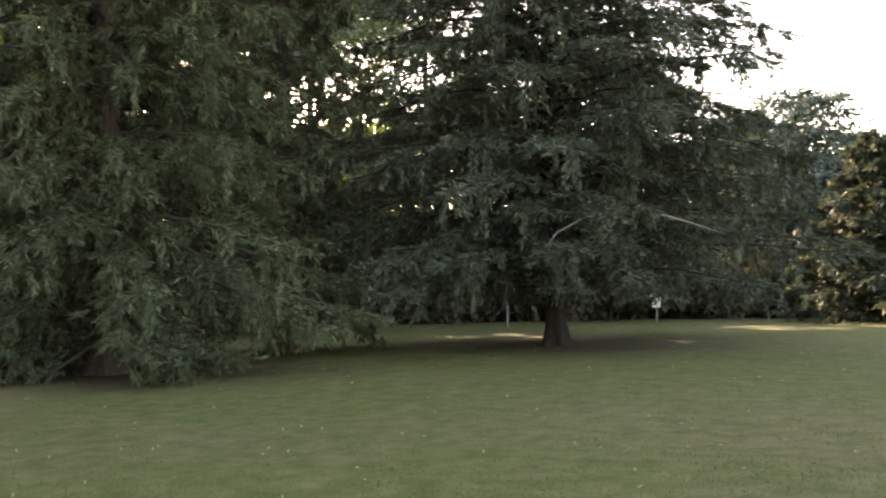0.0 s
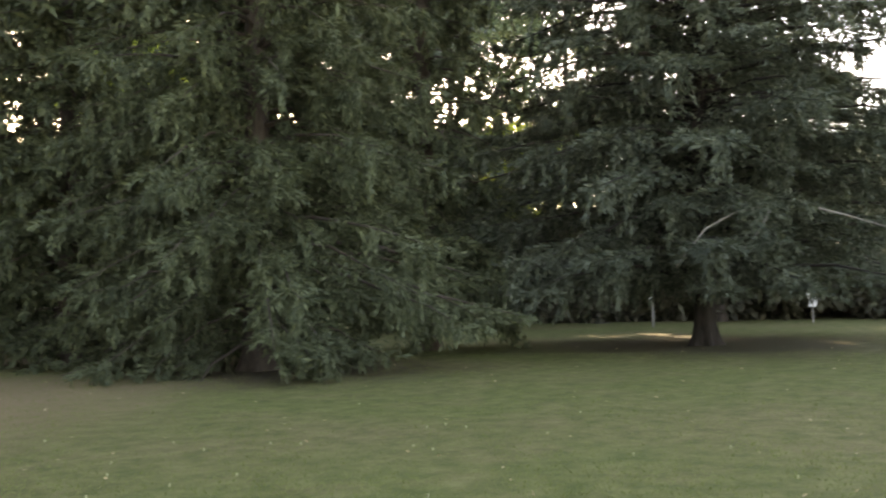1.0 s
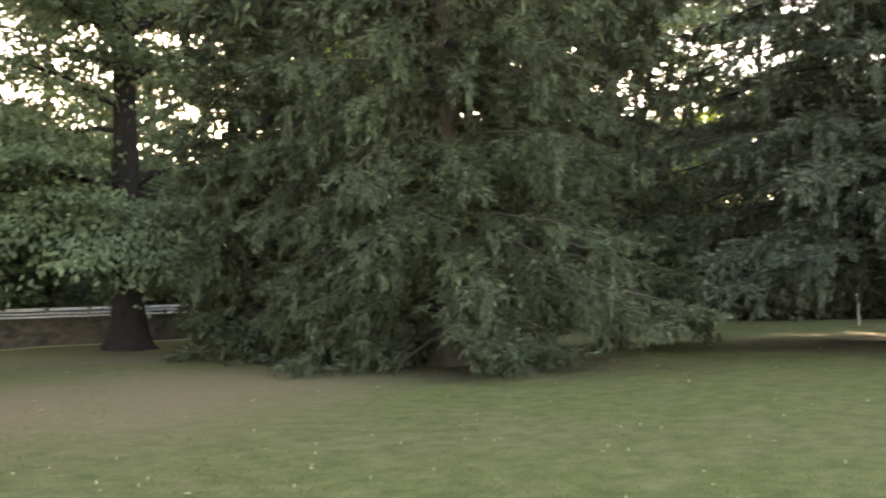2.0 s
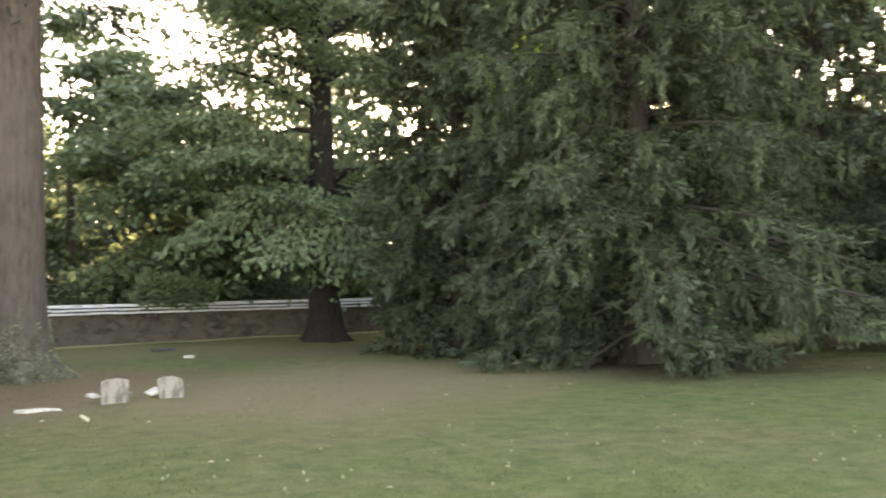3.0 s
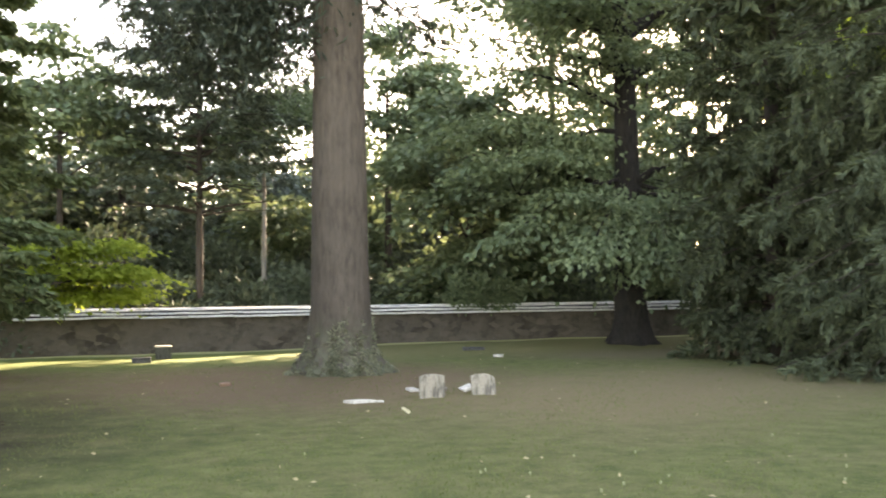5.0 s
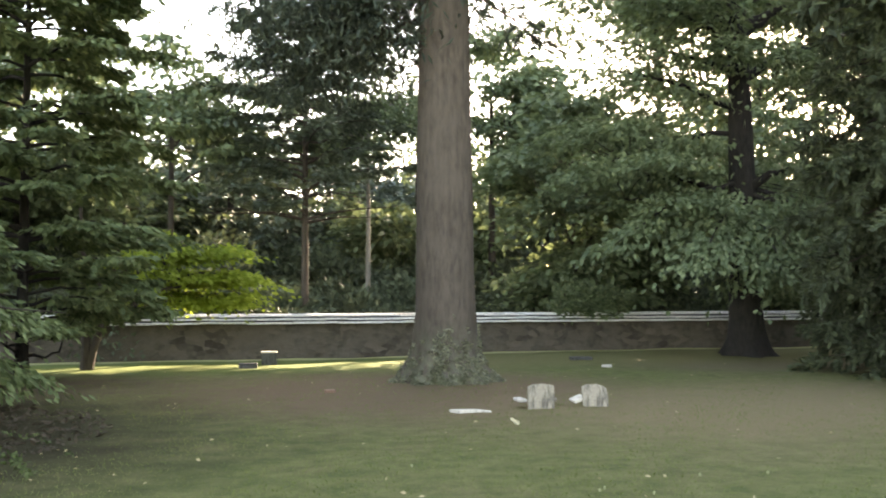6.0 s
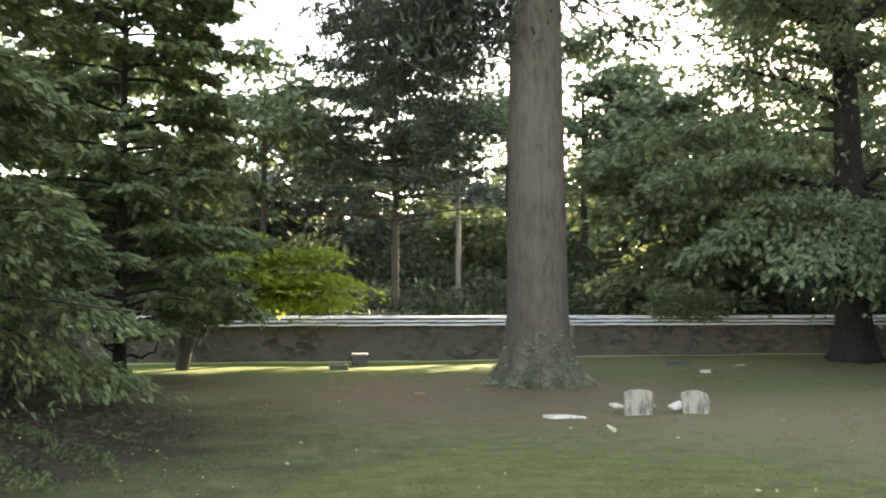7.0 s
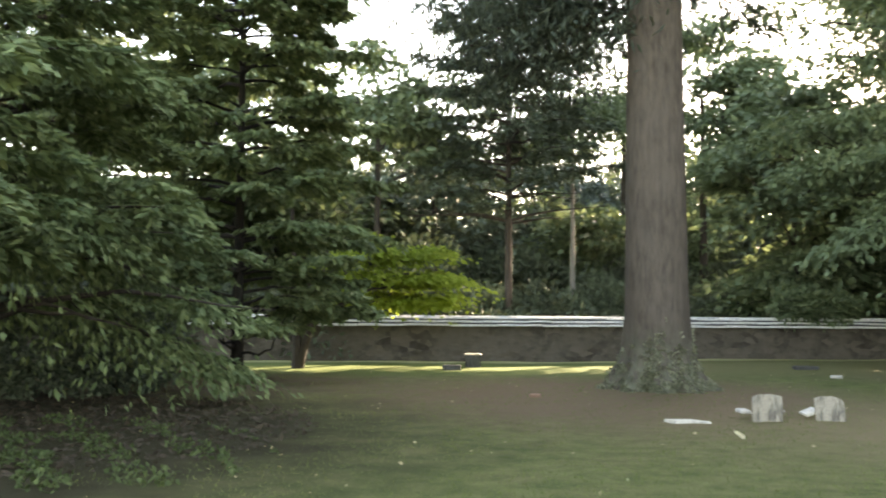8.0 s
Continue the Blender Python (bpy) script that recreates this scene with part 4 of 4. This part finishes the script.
curled_leaf((2.17, 11.80), 0.21, 25)
slab("stone_chunk", (-0.50, 17.3), (0.20, 0.12, 0.07), 10, BROWN_STONE, "tan chip of stone in the grass", "stone", 12, 5, 0)
slab("flat_marker", (6.9, 23.9), (0.26, 0.16, 0.07), -12, WHITE_STONE, "small white flat grave marker", "gravestone", 13, 6, 0)
slab("flat_marker", (6.8, 26.4), (0.62, 0.4, 0.10), 0, GREY_STONE, "dark flat grave marker flush with the lawn", "gravestone", 14)
slab("flat_marker", (-2.85, 25.3), (0.50, 0.42, 0.16), 5, GREY_STONE, "low dark grave marker in sunlit grass", "gravestone", 15)
slab("block_headstone", (-2.40, 27.0), (0.44, 0.28, 0.36), 4, GREY_STONE, "low dark block headstone, its sunlit top imitated by a white slab", "gravestone", 16)
# thin white slab stands in for sunlight on the top of the block
cap = put("cap", slab_mesh("cap", 0.47, 0.31, 0.05, WHITE_STONE, 21), bpy.data.objects["block_headstone"], "white slab added for the sunlit top")
cap.location = (0, 0, 0.2)
headstone((-9.35, 22.6), 0.68, 0.50, 0.2, 8, 0, BROWN_STONE, "reddish-brown round-topped headstone under the dogwoods", 0.17)


def sign_post():
    root = empty("notice_sign", (42.8, 10.8, 0), "small white notice on a thin post at the lawn's edge", "sign")
    v, f = tube([(0, 0, -0.1), (0, 0, 0.6), (0, 0, 1.16)], [0.03, 0.03, 0.028], 8)
    put("post", quick("post", v, f, POST_GREY, True), root)
    m = Matrix.Translation((0, 0, 0)) @ pose(0, 0, 0, 0, 0, -68)
    for nm, size, z, mat, dx in (("panel", (0.34, 0.025, 0.46), 0.96, PAINT_WHITE, 0), ("print_bar", (0.22, 0.004, 0.04), 1.06, INK, -0.017), ("print_bar", (0.22, 0.004, 0.04), 0.97, INK, -0.017), ("arm", (0.62, 0.03, 0.14), 1.30, PAINT_WHITE, 0)):
        ob = put(nm, slab_mesh(nm, *size, mat, 5) if nm in ("panel", "arm") else bar_mesh(size, mat), root)
        ob.matrix_basis = m @ pose(0 if nm != "arm" else -0.35, dx, z)


sign_post()


def marker_post():
    root = empty("marker_post", (38.4, 16.2, 0), "slim grey post with a white cap at the lawn's edge", "post")
    v, f = tube([(0, 0, -0.1), (0, 0, 0.6), (0, 0, 1.2)], [0.045, 0.045, 0.04], 8)
    put("shaft", quick("shaft", v, f, POST_GREY, True), root)
    ob = put("cap", slab_mesh("cap", 0.22, 0.2, 0.1, PAINT_WHITE, 6), root)
    ob.location = (0, 0, 1.24)


marker_post()


# ---------------------------------------------------------------- turf
def turf():
    """Blades over the near lawn, and small pale clover heads and dry leaves among them."""
    n = 160000
    a = rng.uniform(radians(-18), radians(128), n)
    d = 6.0 + 20.0 * rng.random(n) ** 1.15
    C = np.stack([d * np.cos(a), -2.4 + d * np.sin(a), np.zeros(n)], 1)
    bare = np.hypot(C[:, 0] + 9.0, C[:, 1] - 10.6) + 1.2 * patchy(C, 2.5, 2.0)
    C = C[rng.random(n) < np.clip((bare - 5.2) / 2.0, 0, 1)]
    n = len(C)
    C[:, 2] = ground_z(C[:, 0], C[:, 1]) - 0.004
    D = rng.standard_normal((n, 3)) * np.array([0.55, 0.55, 0.15]) + np.array([0, 0, 0.8])
    D = unit(D)
    side = unit(np.cross(D, rng.standard_normal((n, 3))))
    L = rng.uniform(0.02, 0.055, n)[:, None]
    V = np.stack([C - side * 0.005, C + side * 0.005, C + D * L], 1).reshape(-1, 3)
    tagged(put("grass_blades", quick("grass_blades", V, np.arange(3 * n).reshape(-1, 3), BLADE)), "short lawn grass", "grass", kind="stuff")
    m = 420
    a = rng.uniform(radians(-18), radians(128), m)
    d = 6.5 + 22 * rng.random(m)
    C = np.stack([d * np.cos(a), -2.4 + d * np.sin(a), np.full(m, 0.05)], 1)
    v, f = kites(C, rng.standard_normal((m, 3)) * np.array([1, 1, 0.25]), 0.055, 0.036)
    tagged(put("dry_leaves", quick("dry_leaves", v, f, LEAF_TAN)), "scattered dry fallen leaves on the lawn", "leaves", kind="stuff")


def clover():
    """Small white and yellow flower heads, in loose drifts over the near lawn."""
    heads = []
    for k in range(36):
        cx, cy = ((4.4, 5.6), (2.2, 6.4), (7.5, 5.4), (9.5, 3.2))[k % 4]
        x, y = cx + rng.normal(0, 1.5), cy + rng.normal(0, 1.5)
        v, f = tube([(x, y, 0.035), (x, y, 0.05), (x, y, 0.064), (x, y, 0.07)], [0.006, 0.011, 0.009, 0.003], 6, 0.1)
        heads.append((v, f))
    v, f = merged(heads)
    tagged(put("clover_heads", quick("clover_heads", v, f, CLOVER, True)), "tiny pale clover flowers in the lawn", "flowers", kind="stuff")


turf()
clover()
coping()
